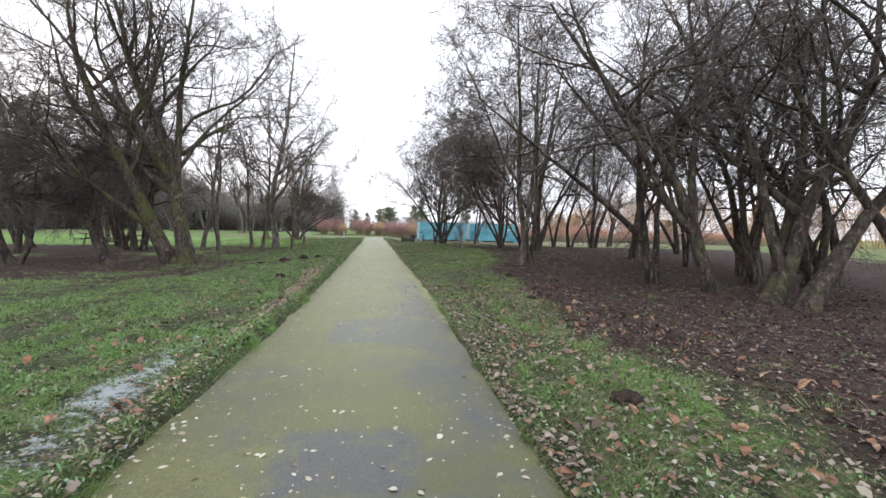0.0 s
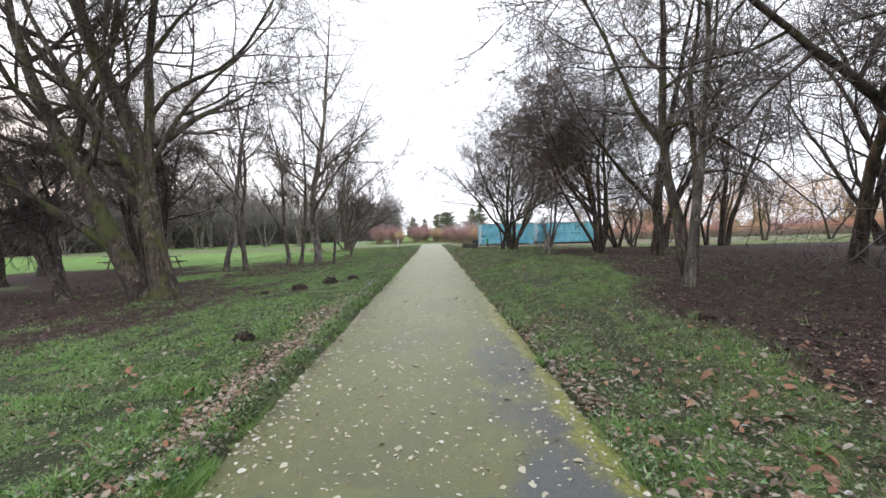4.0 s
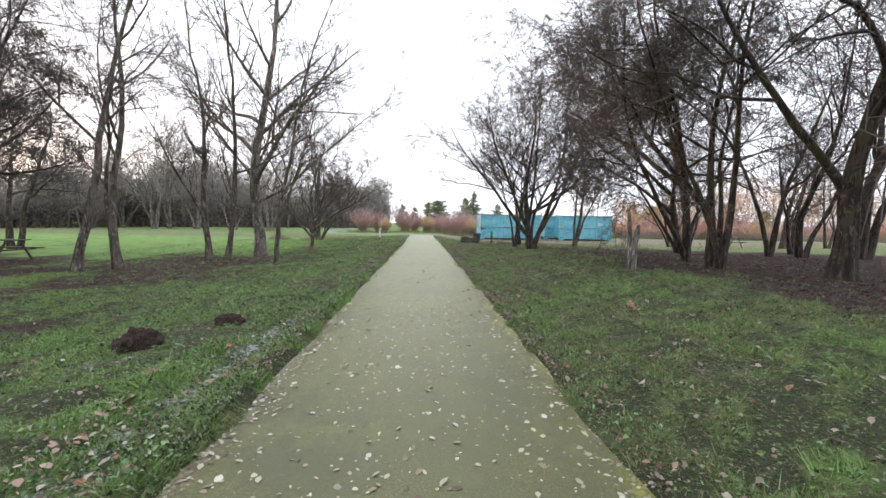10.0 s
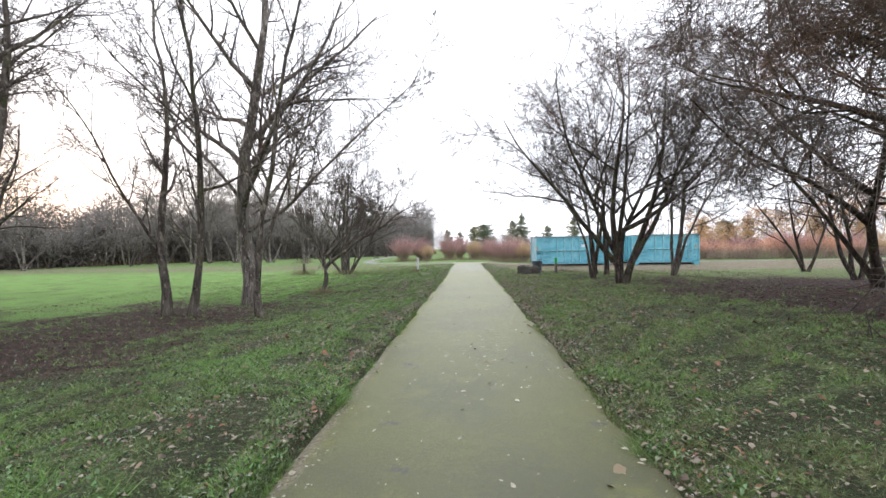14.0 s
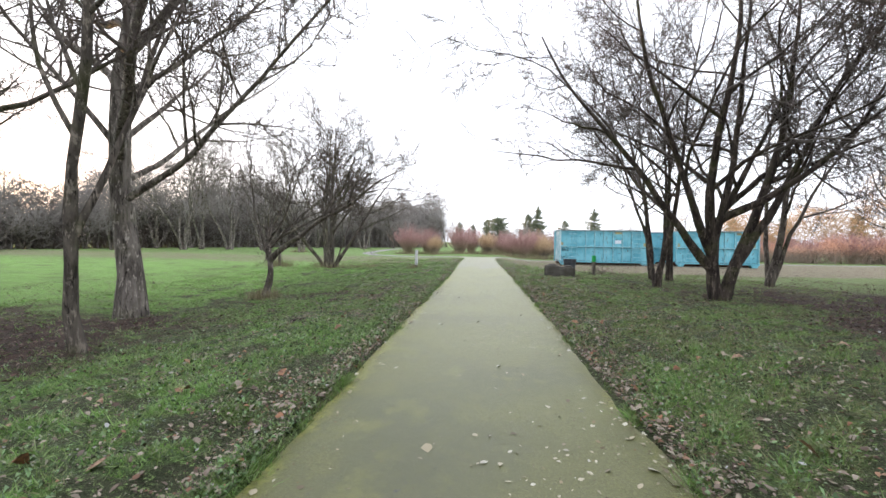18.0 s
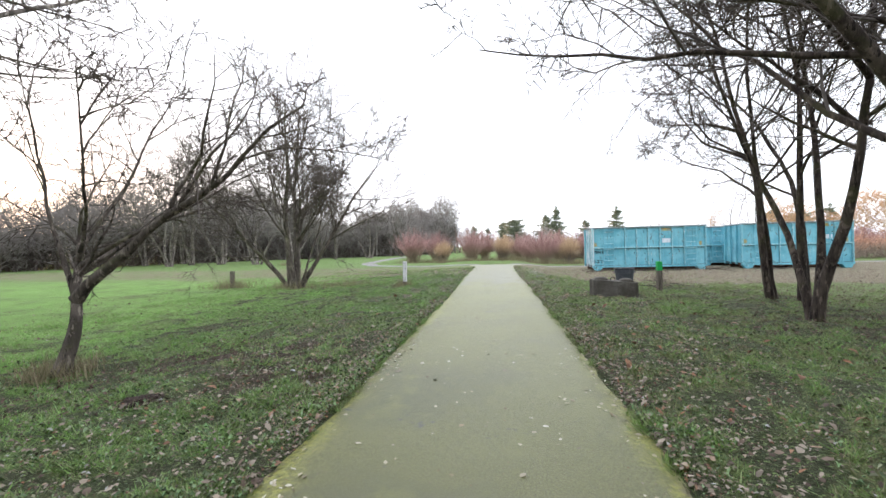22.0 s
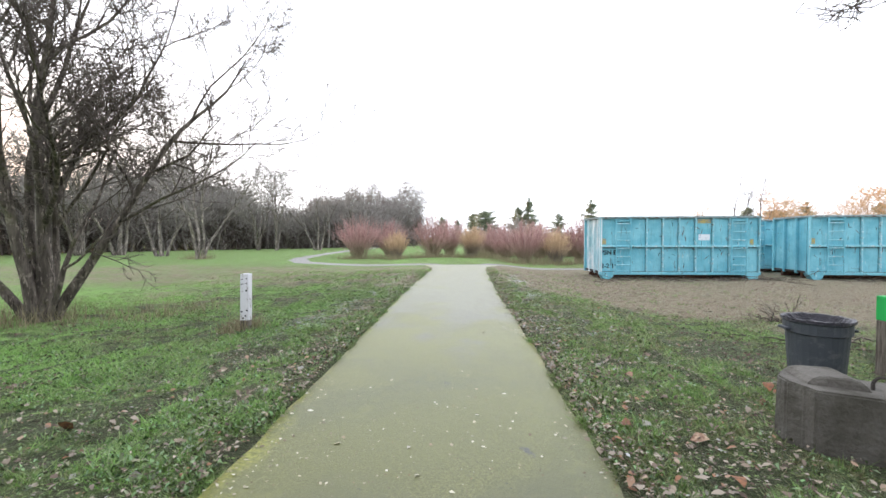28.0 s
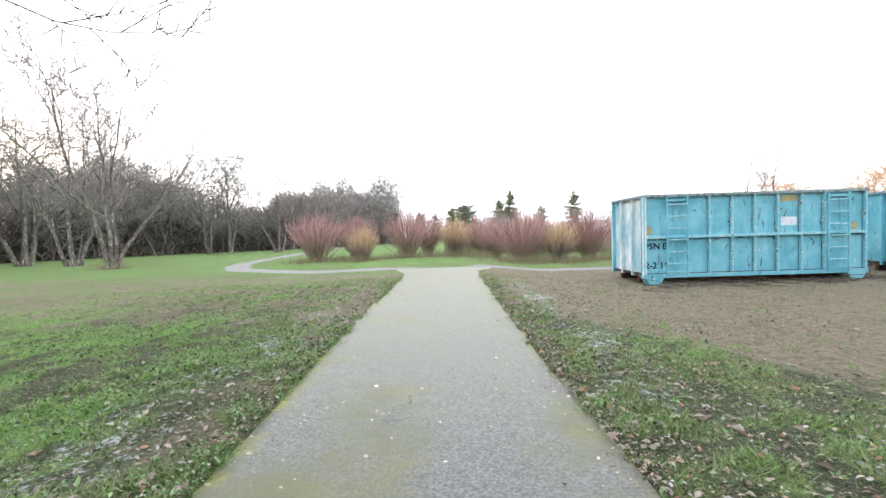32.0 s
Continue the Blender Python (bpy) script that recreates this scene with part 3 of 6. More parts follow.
for name, f in (("bare", bare), ("rim", np.clip(np.where(U > 0, 0.55 + 0.5 * smooth(3, 7, V) * (1 - smooth(18, 24, V)) + 0.15 * smooth(28, 32, V), 0.3 + 0.75 * smooth(18, 26, V) * (1 - 0.45 * smooth(40, 46, V))) * np.abs(U) ** 4 * (1 + 0.35 * lumps(PX, PY, 2.5, 1)), 0, 1.2)), ("debris", np.clip(smooth(0.74, 1.0, -U) * (0.35 + 0.75 * smooth(9, 13, V) * (1 - smooth(24, 29, V))) + 0.7 * smooth(0.82, 1.0, U) * smooth(14, 20, V), 0, 1)), ("worn", smooth(40, 50, V))):
    path_mesh.attributes.new(name, "FLOAT", "POINT").data.foreach_set("value", f.astype(np.float32).ravel())
tagged(part("path", path_mesh, M_path), "straight asphalt footpath filmed over with olive moss", "path", kind="structure")


def strip(name, line, width, mat, label, lift=0.02):
    """A flat way along a line of (d, s) points."""
    pts = np.array(line, float)
    t = np.linspace(0, len(pts) - 1, len(pts) * 14)
    i = np.clip(t.astype(int), 0, len(pts) - 2)
    f = (t - i)[:, None]
    f = f * f * (3 - 2 * f) * 0.35 + f * 0.65
    c = pts[i] * (1 - f) + pts[i + 1] * f
    for _ in range(8):
        c[1:-1] = (c[:-2] + c[2:] + 2 * c[1:-1]) / 4
    n = unit(np.gradient(c, axis=0))
    n = np.stack([n[:, 1], -n[:, 0]], -1)
    w = np.linspace(-1, 1, 7)
    wob = width / 2 * (1 + 0.12 * lumps(c[:, 0], c[:, 1], 2.0, 1))
    d = c[:, None, 0] + n[:, None, 0] * w[None] * wob[:, None]
    s = c[:, None, 1] + n[:, None, 1] * w[None] * wob[:, None]
    x, y = xy(d, s)
    z = np.maximum(height(x, y), height(*xy(c[:, 0], c[:, 1]))[:, None]) + lift - 0.03 * np.abs(w)[None] ** 4
    a, b = x.shape
    ii, jj = np.meshgrid(np.arange(a - 1), np.arange(b - 1), indexing="ij")
    o = ii * b + jj
    return tagged(part(name, mesh_np(name, np.stack([x, y, z], -1), np.stack([o, o + 1, o + b + 1, o + b], -1)), mat), label, "path", kind="structure")


strip("road", [(-2.5, 63.85), (3, 63.9), (10, 64.0), (30, 64.2), (70, 64.6)], 1.3, M_gravel, "narrow pale gravel track crossing the end of the path", 0.018)
strip("road", [(2.0, 63.9), (-1.3, 63.75), ds(-17.6, 62.6), ds(-22, 64.2), ds(-24.8, 68), ds(-26.8, 74), ds(-29, 82), ds(-31.5, 92), ds(-34, 108)], 1.4, M_gravel, "pale gravel path curving away towards the woods", 0.022)


# ---- trees ----
def grow_line(rng, start, direction, length, bend, wobble, K):
    """N bending lines of K points."""
    N = len(start)
    P = np.zeros((N, K, 3))
    P[:, 0] = start
    d = unit(direction)
    for k in range(1, K):
        d = unit(d + rng.normal(0, wobble, (N, 3)) + np.array([0, 0, 1.0]) * np.reshape(bend, (-1, 1)) / K)
        P[:, k] = P[:, k - 1] + d * (length / (K - 1))[:, None]
    return P


def sprout(rng, P, R, L, n, f0, f1, angle, ratio, bend, wobble, K, thin=0.6, flat=0.0, rmin=0.004, taper=0.8):
    """n side branches on each line of P."""
    N, K0 = R.shape
    f = f0 + (f1 - f0) * (np.arange(n)[None] + rng.uniform(0.05, 0.95, (N, n))) / n
    g = f * (K0 - 1)
    i = np.clip(g.astype(int), 0, K0 - 2)
    w = (g - i)[..., None]
    rows = np.arange(N)[:, None]
    p = P[rows, i] * (1 - w) + P[rows, i + 1] * w
    r = R[rows, i] * (1 - w[..., 0]) + R[rows, i + 1] * w[..., 0]
    t = unit(P[rows, i + 1] - P[rows, i])
    side = rng.normal(0, 1, (N, n, 3))
    side[..., 2] *= 1 - flat
    side = unit(side - t * np.sum(side * t, -1, keepdims=True))
    a = np.radians(angle) * rng.uniform(0.65, 1.35, (N, n, 1))
    d = t * np.cos(a) + side * np.sin(a)
    length = (L[:, None] * ratio * (1.15 - 0.55 * f) * rng.uniform(0.6, 1.35, (N, n))).ravel()
    Q = grow_line(rng, p.reshape(-1, 3), d.reshape(-1, 3), length, bend, wobble, K)
    r0 = np.maximum(np.minimum(r * thin, r * 0.9).ravel(), rmin)
    return Q, r0[:, None] * (1 - taper * np.linspace(0, 1, K)[None]), length


STYLES = {
    # number, from, to, angle, length, bend, wobble, points: limbs on the stems, branches, twigs; sprays without the last three
    "thicket": dict(limb=(8, 0.30, 1.0, 48, 0.50, 0.25, 0.20, 9), branch=(7, 0.15, 1.0, 50, 0.52, -0.12, 0.22, 6), twig=(6, 0.12, 1.0, 55, 0.5, -0.3, 0.28, 3), spray=(4, 0.1, 1.0, 52, 0.6)),
    "spread": dict(limb=(7, 0.24, 1.0, 44, 0.55, 0.4, 0.17, 9), branch=(7, 0.2, 1.0, 46, 0.52, 0.05, 0.20, 6), twig=(5, 0.15, 1.0, 48, 0.5, 0.0, 0.24, 3), spray=(4, 0.1, 1.0, 45, 0.55)),
    "vase": dict(limb=(7, 0.25, 1.0, 36, 0.52, 0.4, 0.15, 8), branch=(7, 0.15, 1.0, 42, 0.5, 0.25, 0.18, 5), twig=(5, 0.15, 1.0, 46, 0.5, 0.15, 0.22, 3), spray=(4, 0.1, 1.0, 45, 0.55)),
    "slender": dict(limb=(12, 0.28, 1.0, 44, 0.26, 0.7, 0.12, 7), branch=(6, 0.2, 1.0, 42, 0.48, 0.3, 0.16, 5), twig=(4, 0.2, 1.0, 45, 0.5, 0.15, 0.2, 3), spray=(3, 0.1, 1.0, 45, 0.5)),
    "high": dict(limb=(9, 0.28, 1.0, 50, 0.40, 0.35, 0.15, 8), branch=(7, 0.15, 1.0, 42, 0.5, 0.3, 0.18, 5), twig=(5, 0.15, 1.0, 46, 0.5, 0.15, 0.22, 3), spray=(4, 0.1, 1.0, 45, 0.55)),
    "veil": dict(limb=(9, 0.32, 1.0, 54, 0.50, 0.1, 0.20, 9), branch=(8, 0.12, 1.0, 50, 0.52, -0.2, 0.22, 6), twig=(6, 0.12, 1.0, 55, 0.5, -0.4, 0.28, 3), spray=(4, 0.1, 1.0, 52, 0.6)),
    "umbrella": dict(limb=(6, 0.35, 1.0, 42, 0.50, -0.1, 0.18, 8), branch=(6, 0.2, 1.0, 44, 0.5, 0.0, 0.2, 5), twig=(4, 0.15, 1.0, 48, 0.5, 0.0, 0.24, 3), spray=(3, 0.1, 1.0, 45, 0.55)),
    "ash": dict(limb=(15, 0.2, 1.0, 54, 0.38, 0.45, 0.10, 10), branch=(8, 0.2, 1.0, 44, 0.42, 0.25, 0.15, 6), twig=(5, 0.15, 1.0, 45, 0.45, 0.15, 0.18, 3), spray=(4, 0.1, 1.0, 42, 0.5)),
}


def tree_meshes(seed, style, stems, density=1.0, sides=8, fat=1.0, far=False):
    """stems: (offset d, offset s, lean d, lean s, length, radius, bend up). The meshes of trunk and crown, about the tree's base."""
    rng = np.random.default_rng(seed)
    st = STYLES[style]
    K = 16
    P, R, L = [], [], []
    for od, os, ld, ls, length, radius, bend, *z0 in stems:
        at = np.array([od * CA - os * SA, od * SA + os * CA, z0[0] if z0 else -0.12])
        if z0:  # springs from the nearest trunk at that height
            spots = [[np.interp(z0[0], t[:, 2], t[:, 0]), np.interp(z0[0], t[:, 2], t[:, 1])] for t, n in zip(P, stems) if len(n) == 7]
            at[:2] = min(spots, key=lambda c: (c[0] - at[0]) ** 2 + (c[1] - at[1]) ** 2)
        q = grow_line(rng, at[None], np.array([[ld * CA - ls * SA, ld * SA + ls * CA, 1.0]]), np.array([length]), bend, 0.075, K)
        P.append(q[0])
        taper = radius * (1 - 0.86 * np.linspace(0, 1, K) ** 0.72) * (1 + rng.normal(0, 0.05, K))
        if not z0:
            taper[0] *= 1.2
            taper[1] *= 1.05
        R.append(taper)
        L.append(length)
    P, R, L = np.array(P), np.array(R), np.array(L)
    n, f0, f1, ang, ratio, bend, wob, k = st["limb"]
    k = 5 if far else k
    P1, R1, L1 = sprout(rng, P, R, L, n, f0, f1, ang, ratio, bend, wob, k, 0.62, 0.0, 0.014)
    n, f0, f1, ang, ratio, bend, wob, k = st["branch"]
    k = 3 if far else k
    P2, R2, L2 = sprout(rng, P1, R1, L1, n, f0, f1, ang, ratio, bend, wob, k, 0.6, 0.0, 0.009 * fat)
    n, f0, f1, ang, ratio, bend, wob, k = st["twig"]
    k = 2 if far else k
    P3, R3, L3 = sprout(rng, P2, R2, L2, max(2, round(n * density)), f0, f1, ang, ratio, bend, wob, k, 0.7, 0.0, 0.0075 * fat, 0.6)
    n, f0, f1, ang, ratio = st["spray"]
    P4, R4, L4 = sprout(rng, P3, R3, L3, 2 if far else max(2, round(n * density)), f0, f1, ang, ratio, 0, 0.1, 2, 0.8, 0.0, 0.0075 * fat)
    trunk = joined([tubes(P, R, sides + 2), tubes(P1, R1, max(4, sides - 3))])
    crown = joined([tubes(P2, R2, 3 if far else 4), cones(P3[:, 0], P3[:, 1], R3[:, 0]) if far else tubes(P3, R3, 3), cones(P4[:, 0], P4[:, 1], R4[:, 0])])
    return mesh_np("trunk", *trunk), mesh_np("crown", *crown)


def tree(seed, x, y, style, stems, label, density=1.0, wood=None, twigs=None, category="tree", group="trees of the park", turn=0.0, sides=8):
    root = thing("tree", x, y, gz(x, y), turn, label, category, group)
    a, b = tree_meshes(seed, style, stems, density, sides)
    part("trunk", a, wood or M_bark, root)
    part("crown", b, twigs or M_twig, root)
    return root


# old mossy trees by the first bend of the litter
tree(111, -10.2, 15.6, "spread", [(0.38, 0.0, -0.12, 0.05, 12.0, 0.33, 0.1), (-0.12, 0.05, -0.55, 0.05, 11.0, 0.31, 0.5), (-0.3, 0.0, -1.15, 0.0, 6.5, 0.15, 0.35, 1.2), (-0.35, 0.1, -1.5, 0.1, 8.0, 0.15, 0.55, 2.6), (-0.25, 0.0, -0.7, -0.1, 9.0, 0.16, 0.5, 3.0), (0.05, 0.0, 0.12, 0.1, 9.5, 0.17, 0.2, 2.5), (-0.1, 0.1, -0.32, 0.1, 9.0, 0.15, 0.3, 2.7), (0.1, 0.0, 0.55, 0.0, 6.5, 0.09, 0.2, 3.3), (-0.1, -0.1, -0.4, -0.4, 8.0, 0.12, 0.3, 2.9)],
     "large old multi-stemmed bare tree with mossy forked trunk", 1.6, M_bark_moss, M_twig)
tree(12, -12.6, 15.3, "veil", [(0, 0, -0.62, 0.15, 5.6, 0.20, 0.1), (-0.1, 0.1, -0.2, 0.3, 4.6, 0.13, 0.2)], "low bare thorn tree leaning over leaf litter", 1.8, M_bark_dark, M_twig_dark)
tree(13, -15.0, 14.2, "veil", [(0, 0, -0.5, 0.0, 5.2, 0.17, 0.1), (0.1, 0, 0.3, 0.2, 4.6, 0.11, 0.1)], "low bare thorn tree with dense dark twigs", 1.8, M_bark_dark, M_twig_dark)
tree(14, -17.2, 22.6, "thicket", [(0, 0, 0.05, 0.0, 8.5, 0.19, 0.2), (0.45, 0.1, 0.2, 0.1, 8.0, 0.15, 0.2), (-0.35, 0, -0.3, 0, 7.5, 0.13, 0.3), (0.2, 0.4, 0.0, 0.15, 9.0, 0.12, 0.1), (-0.1, 0.3, -0.15, 0.1, 9.0, 0.11, 0.1)], "bare tree of several thick dark stems", 1.9, M_bark_dark, M_twig_dark)
tree(15, -20.2, 25.4, "thicket", [(0, 0, -0.15, 0.0, 8.0, 0.17, 0.2), (0.2, 0, 0.3, 0.1, 7.5, 0.13, 0.2), (0.1, 0.1, 0.0, -0.3, 7.0, 0.11, 0.2)], "dark bare tree with crowded twigs beside a picnic table", 2.1, M_bark_dark, M_twig_dark)
tree(16, -25.0, 30.5, "thicket", [(0, 0, -0.25, 0.0, 7.5, 0.16, 0.3), (0.3, 0, 0.25, 0.1, 7.5, 0.14, 0.3)], "dark bare tree standing at the edge of the meadow", 1.6, M_bark_dark, M_twig_dark)
tree(17, -19.5, 18.5, "thicket", [(0, 0, 0.2, 0.0, 8.0, 0.16, 0.2), (0.3, 0, -0.3, 0.1, 7.5, 0.13, 0.2)], "dark bare thorn tree standing in leaf litter", 2.1, M_bark_dark, M_twig_dark)
tree(18, -23.5, 23.0, "thicket", [(0, 0, 0.2, 0.0, 8.5, 0.17, 0.2), (0.3, 0, -0.3, 0.1, 8.0, 0.14, 0.2)], "dark bare thorn tree behind the picnic tables", 2.1, M_bark_dark, M_twig_dark)
# the slender row
tree(21, -14.2, 24.0, "slender", [(0, 0, 0.0, 0.05, 12.0, 0.14, 0.1)], "tall slender bare young tree", 1.2, M_bark)
tree(22, -13.7, 24.9, "slender", [(0, 0, 0.06, 0.0, 11.5, 0.13, 0.1), (0.03, 0, -0.14, 0.05, 9.0, 0.08, 0.35)], "slender bare tree forking low into two stems", 1.2, M_bark)
tree(23, -13.5, 28.7, "slender", [(0, 0, -0.05, 0.0, 12.0, 0.135, 0.1), (0, 0, -0.2, 0.05, 7.5, 0.07, 0.5)], "slender bare tree with a nest in its fork", 1.2, M_bark)
tree(24, -12.9, 28.95, "slender", [(0, 0, 0.05, 0.0, 12.0, 0.125, 0.1), (0, 0, 0.18, 0.05, 7.5, 0.06, 0.4)], "slender bare tree beside a larger one", 1.2, M_bark)
tree(25, -12.95, 31.5, "ash", [(0, 0, -0.03, 0.0, 16.0, 0.27, 0.03), (0.1, 0, 1.75, -0.05, 8.0, 0.085, 0.25, 2.5), (0.05, 0, 0.7, 0.3, 6.5, 0.07, 0.7, 4.2), (-0.1, 0, -0.9, -0.2, 6.0, 0.07, 0.6, 3.6), (0.1, 0.1, 0.35, 1.7, 7.5, 0.075, 0.25, 2.9), (0.05, 0.1, -0.1, 1.3, 7.5, 0.075, 0.35, 3.8), (0.1, 0.1, 0.5, 1.2, 7.0, 0.07, 0.4, 4.8)], "tall grey-barked bare tree with long ascending limbs", 1.0, M_bark_pale, M_twig)
tree(26, -10.75, 29.05, "slender", [(0, 0, 0.18, 0.0, 10.5, 0.105, 0.05), (0.1, 0, 0.4, 0.1, 6.0, 0.06, 0.4, 1.6)], "slim bare tree beside the tall grey tree", 1.0, M_bark)
tree(27, -11.9, 34.4, "umbrella", [(0, 0, 0.20, 0.0, 2.6, 0.13, 0.0), (0.3, 0.0, 0.85, 0.05, 4.6, 0.095, -0.35, 1.05), (0.3, 0.0, -0.35, 0.1, 3.4, 0.045, 0.9, 1.0), (0.75, 0.0, 2.2, 0.0, 3.0, 0.045, 0.2, 1.5), (0.7, 0.0, 0.7, 1.2, 4.0, 0.05, 0.1, 1.5), (0.5, 0.0, 0.25, 1.5, 4.2, 0.045, 0.2, 1.4), (0.7, 0.0, 0.3, 0.5, 3.8, 0.042, 0.3, 1.7), (0.75, 0.0, 0.8, -0.7, 3.2, 0.04, 0.1, 1.6)], "small bare tree leaning towards the path with an umbrella crown", 0.8, M_bark)
tree(28, -16.4, 45.5, "vase", [(0.1, 0, 0.14, 0, 8.2, 0.18, 0.0), (-0.15, 0, -0.30, 0.1, 8.0, 0.15, 0.15), (-0.25, 0.1, -0.55, -0.1, 6.8, 0.11, 0.6), (0.2, 0, 0.5, 0.1, 7.4, 0.12, 0.2), (0.05, -0.15, 0.05, -0.22, 7.8, 0.13, 0.25), (0.0, 0.2, -0.05, 0.3, 7.4, 0.11, 0.3), (0.15, 0, 0.85, -0.1, 5.0, 0.07, 0.3), (-0.1, 0, -0.8, 0.1, 5.6, 0.08, 0.5), (0.15, 0.0, 1.2, -0.3, 4.5, 0.07, 0.2, 2.0), (0.2, 0.0, 0.9, -0.9, 4.5, 0.07, 0.2, 2.4), (0.2, 0.0, 1.1, 0.3, 4.6, 0.06, 0.3, 3.0)],
     "bare multi-stemmed tree fanning up from the meadow grass", 1.4, M_bark)
# the grove on the other side
tree(31, 6.85, 10.3, "veil", [(0, 0, -0.28, 0.0, 9.0, 0.20, 0.2), (-0.35, 0.1, -1.15, 0.1, 7.0, 0.12, 0.3, 1.5), (-0.3, 0.0, 0.1, 0.15, 8.0, 0.13, 0.2, 1.7), (0.0, 0.1, -0.1, 0.5, 8.0, 0.12, 0.1, 1.2)], "dark bare tree leaning over the leaf litter", 0.75, M_bark_dark, M_twig_dark)
tree(32, 6.2, 11.95, "veil", [(0, 0, -0.28, 0.1, 8.2, 0.17, 0.15), (-0.3, 0, -0.95, 0.1, 6.5, 0.11, 0.2, 1.2), (0.3, 0.3, 0.1, 0.1, 8.5, 0.12, 0.1)], "dark bare tree arching towards the path", 0.8, M_bark_dark, M_twig_dark)
tree(46, 7.65, 8.5, "veil", [(0, 0, 0.75, 0.1, 8.5, 0.21, 0.4), (-0.05, 0.75, 0.55, 0.25, 9.0, 0.23, 0.55), (0.1, 0.9, 0.3, 0.2, 9.0, 0.17, 0.3), (0.35, 0.5, -0.15, 0.2, 8.5, 0.14, 0.2, 0.6), (0.6, 0.5, -0.9, 0.6, 7.0, 0.12, 0.3, 2.0)], "thick dark leaning tree with lichen-flecked bark", 0.6, M_bark_dark, M_twig_dark)
tree(47, 10.2, 13.9, "high", [(0, 0, 0.0, 0.0, 9.5, 0.15, 0.1), (0.3, 0.1, 0.1, 0.1, 9.0, 0.12, 0.1)], "pair of upright stems in the leaf litter", 1.5, M_bark_dark, M_twig_dark)
tree(48, 11.1, 14.4, "high", [(0, 0, -0.05, 0.0, 9.5, 0.16, 0.1), (0.35, 0.1, 0.2, 0.1, 8.5, 0.10, 0.1)], "upright bare tree with pale flecked bark", 1.5, M_bark, M_twig_dark)
for k, (x, y) in enumerate([(10.6, 11.6), (13.4, 15.0), (9.4, 12.2)]):
    tree(51 + k, x, y, "thicket", [(0, 0, 0.3 - 0.3 * k, 0.1, 8.0, 0.14, 0.2), (0.2, 0.1, -0.35, 0.0, 7.0, 0.11, 0.2), (-0.1, 0.2, 0.6, 0.2, 6.0, 0.09, 0.3)], "dark bare tree of three leaning stems", 0.9, M_bark_dark, M_twig_dark, sides=7)
tree(33, 8.5, 18.2, "spread", [(0, 0, 0.05, 0.05, 10.4, 0.19, 0.1), (0.1, 0, 0.25, 0, 9.2, 0.1, 0.2)], "upright bare tree in the grove", 1.4, M_bark_dark, M_twig_dark)
tree(34, 9.4, 15.7, "thicket", [(0, 0, -0.25, 0.0, 7.3, 0.08, 0.1), (0, 0, 0.2, 0.1, 6.7, 0.07, 0.2)], "thin bare tree leaning in the grove", 1.1, M_bark_dark, M_twig_dark)
tree(35, 3.3, 15.8, "veil", [(0, 0, -0.06, 0.0, 9.8, 0.16, 0.1), (0.14, 0.05, 0.16, 0.05, 9.2, 0.10, 0.2), (0.0, 0.05, -0.9, 0.1, 6.5, 0.07, 0.3, 3.0)], "dark multi-stemmed bare tree close to the path", 1.25, M_bark_moss, M_twig_dark)
tree(36, 2.77, 14.6, "spread", [(0, 0, 0.22, 0.0, 9.2, 0.115, 0.1)], "single bare stem beside a thicker tree", 1.1, M_bark, M_twig_dark)
tree(37, 5.3, 23.3, "veil", [(0, 0, -0.05, 0.0, 9.8, 0.24, 0.1), (0.1, 0.1, 0.35, 0.1, 9.2, 0.16, 0.2), (-0.1, 0, -0.75, 0.0, 7.5, 0.11, 0.6, 1.7)], "large dark bare tree with spreading limbs", 1.35, M_bark_dark, M_twig_dark)
tree(38, 3.55, 25.1, "veil", [(0, 0, -0.15, 0.0, 7.9, 0.13, 0.1), (0.05, 0.1, 0.3, 0.2, 7.3, 0.09, 0.1), (-0.2, 0.1, -0.75, 0.3, 7.0, 0.10, 0.3, 1.5)], "bare tree with a dense drooping crown", 1.7, M_bark_dark, M_twig_dark)
tree(39, 3.75, 26.9, "veil", [(0, 0, 0.02, 0.05, 8.5, 0.14, 0.1), (0.05, 0, -0.3, 0.05, 7.8, 0.10, 0.05), (-0.1, 0.1, -0.5, -0.2, 7.4, 0.09, 0.2, 1.8), (0, 0.1, -0.5, 1.0, 7.5, 0.10, 0.3, 2.2), (0, 0.1, -0.1, 1.3, 7.5, 0.10, 0.3, 2.8)], "upright bare tree with a dense dark crown", 1.7, M_bark_dark, M_twig_dark)
tree(40, 3.45, 24.4, "veil", [(0, 0, 0.1, 0.0, 8.6, 0.10, 0.1), (0, 0, -0.2, 0.1, 8.0, 0.08, 0.1)], "crooked bare tree in the grove", 1.2, M_bark_dark, M_twig_dark)
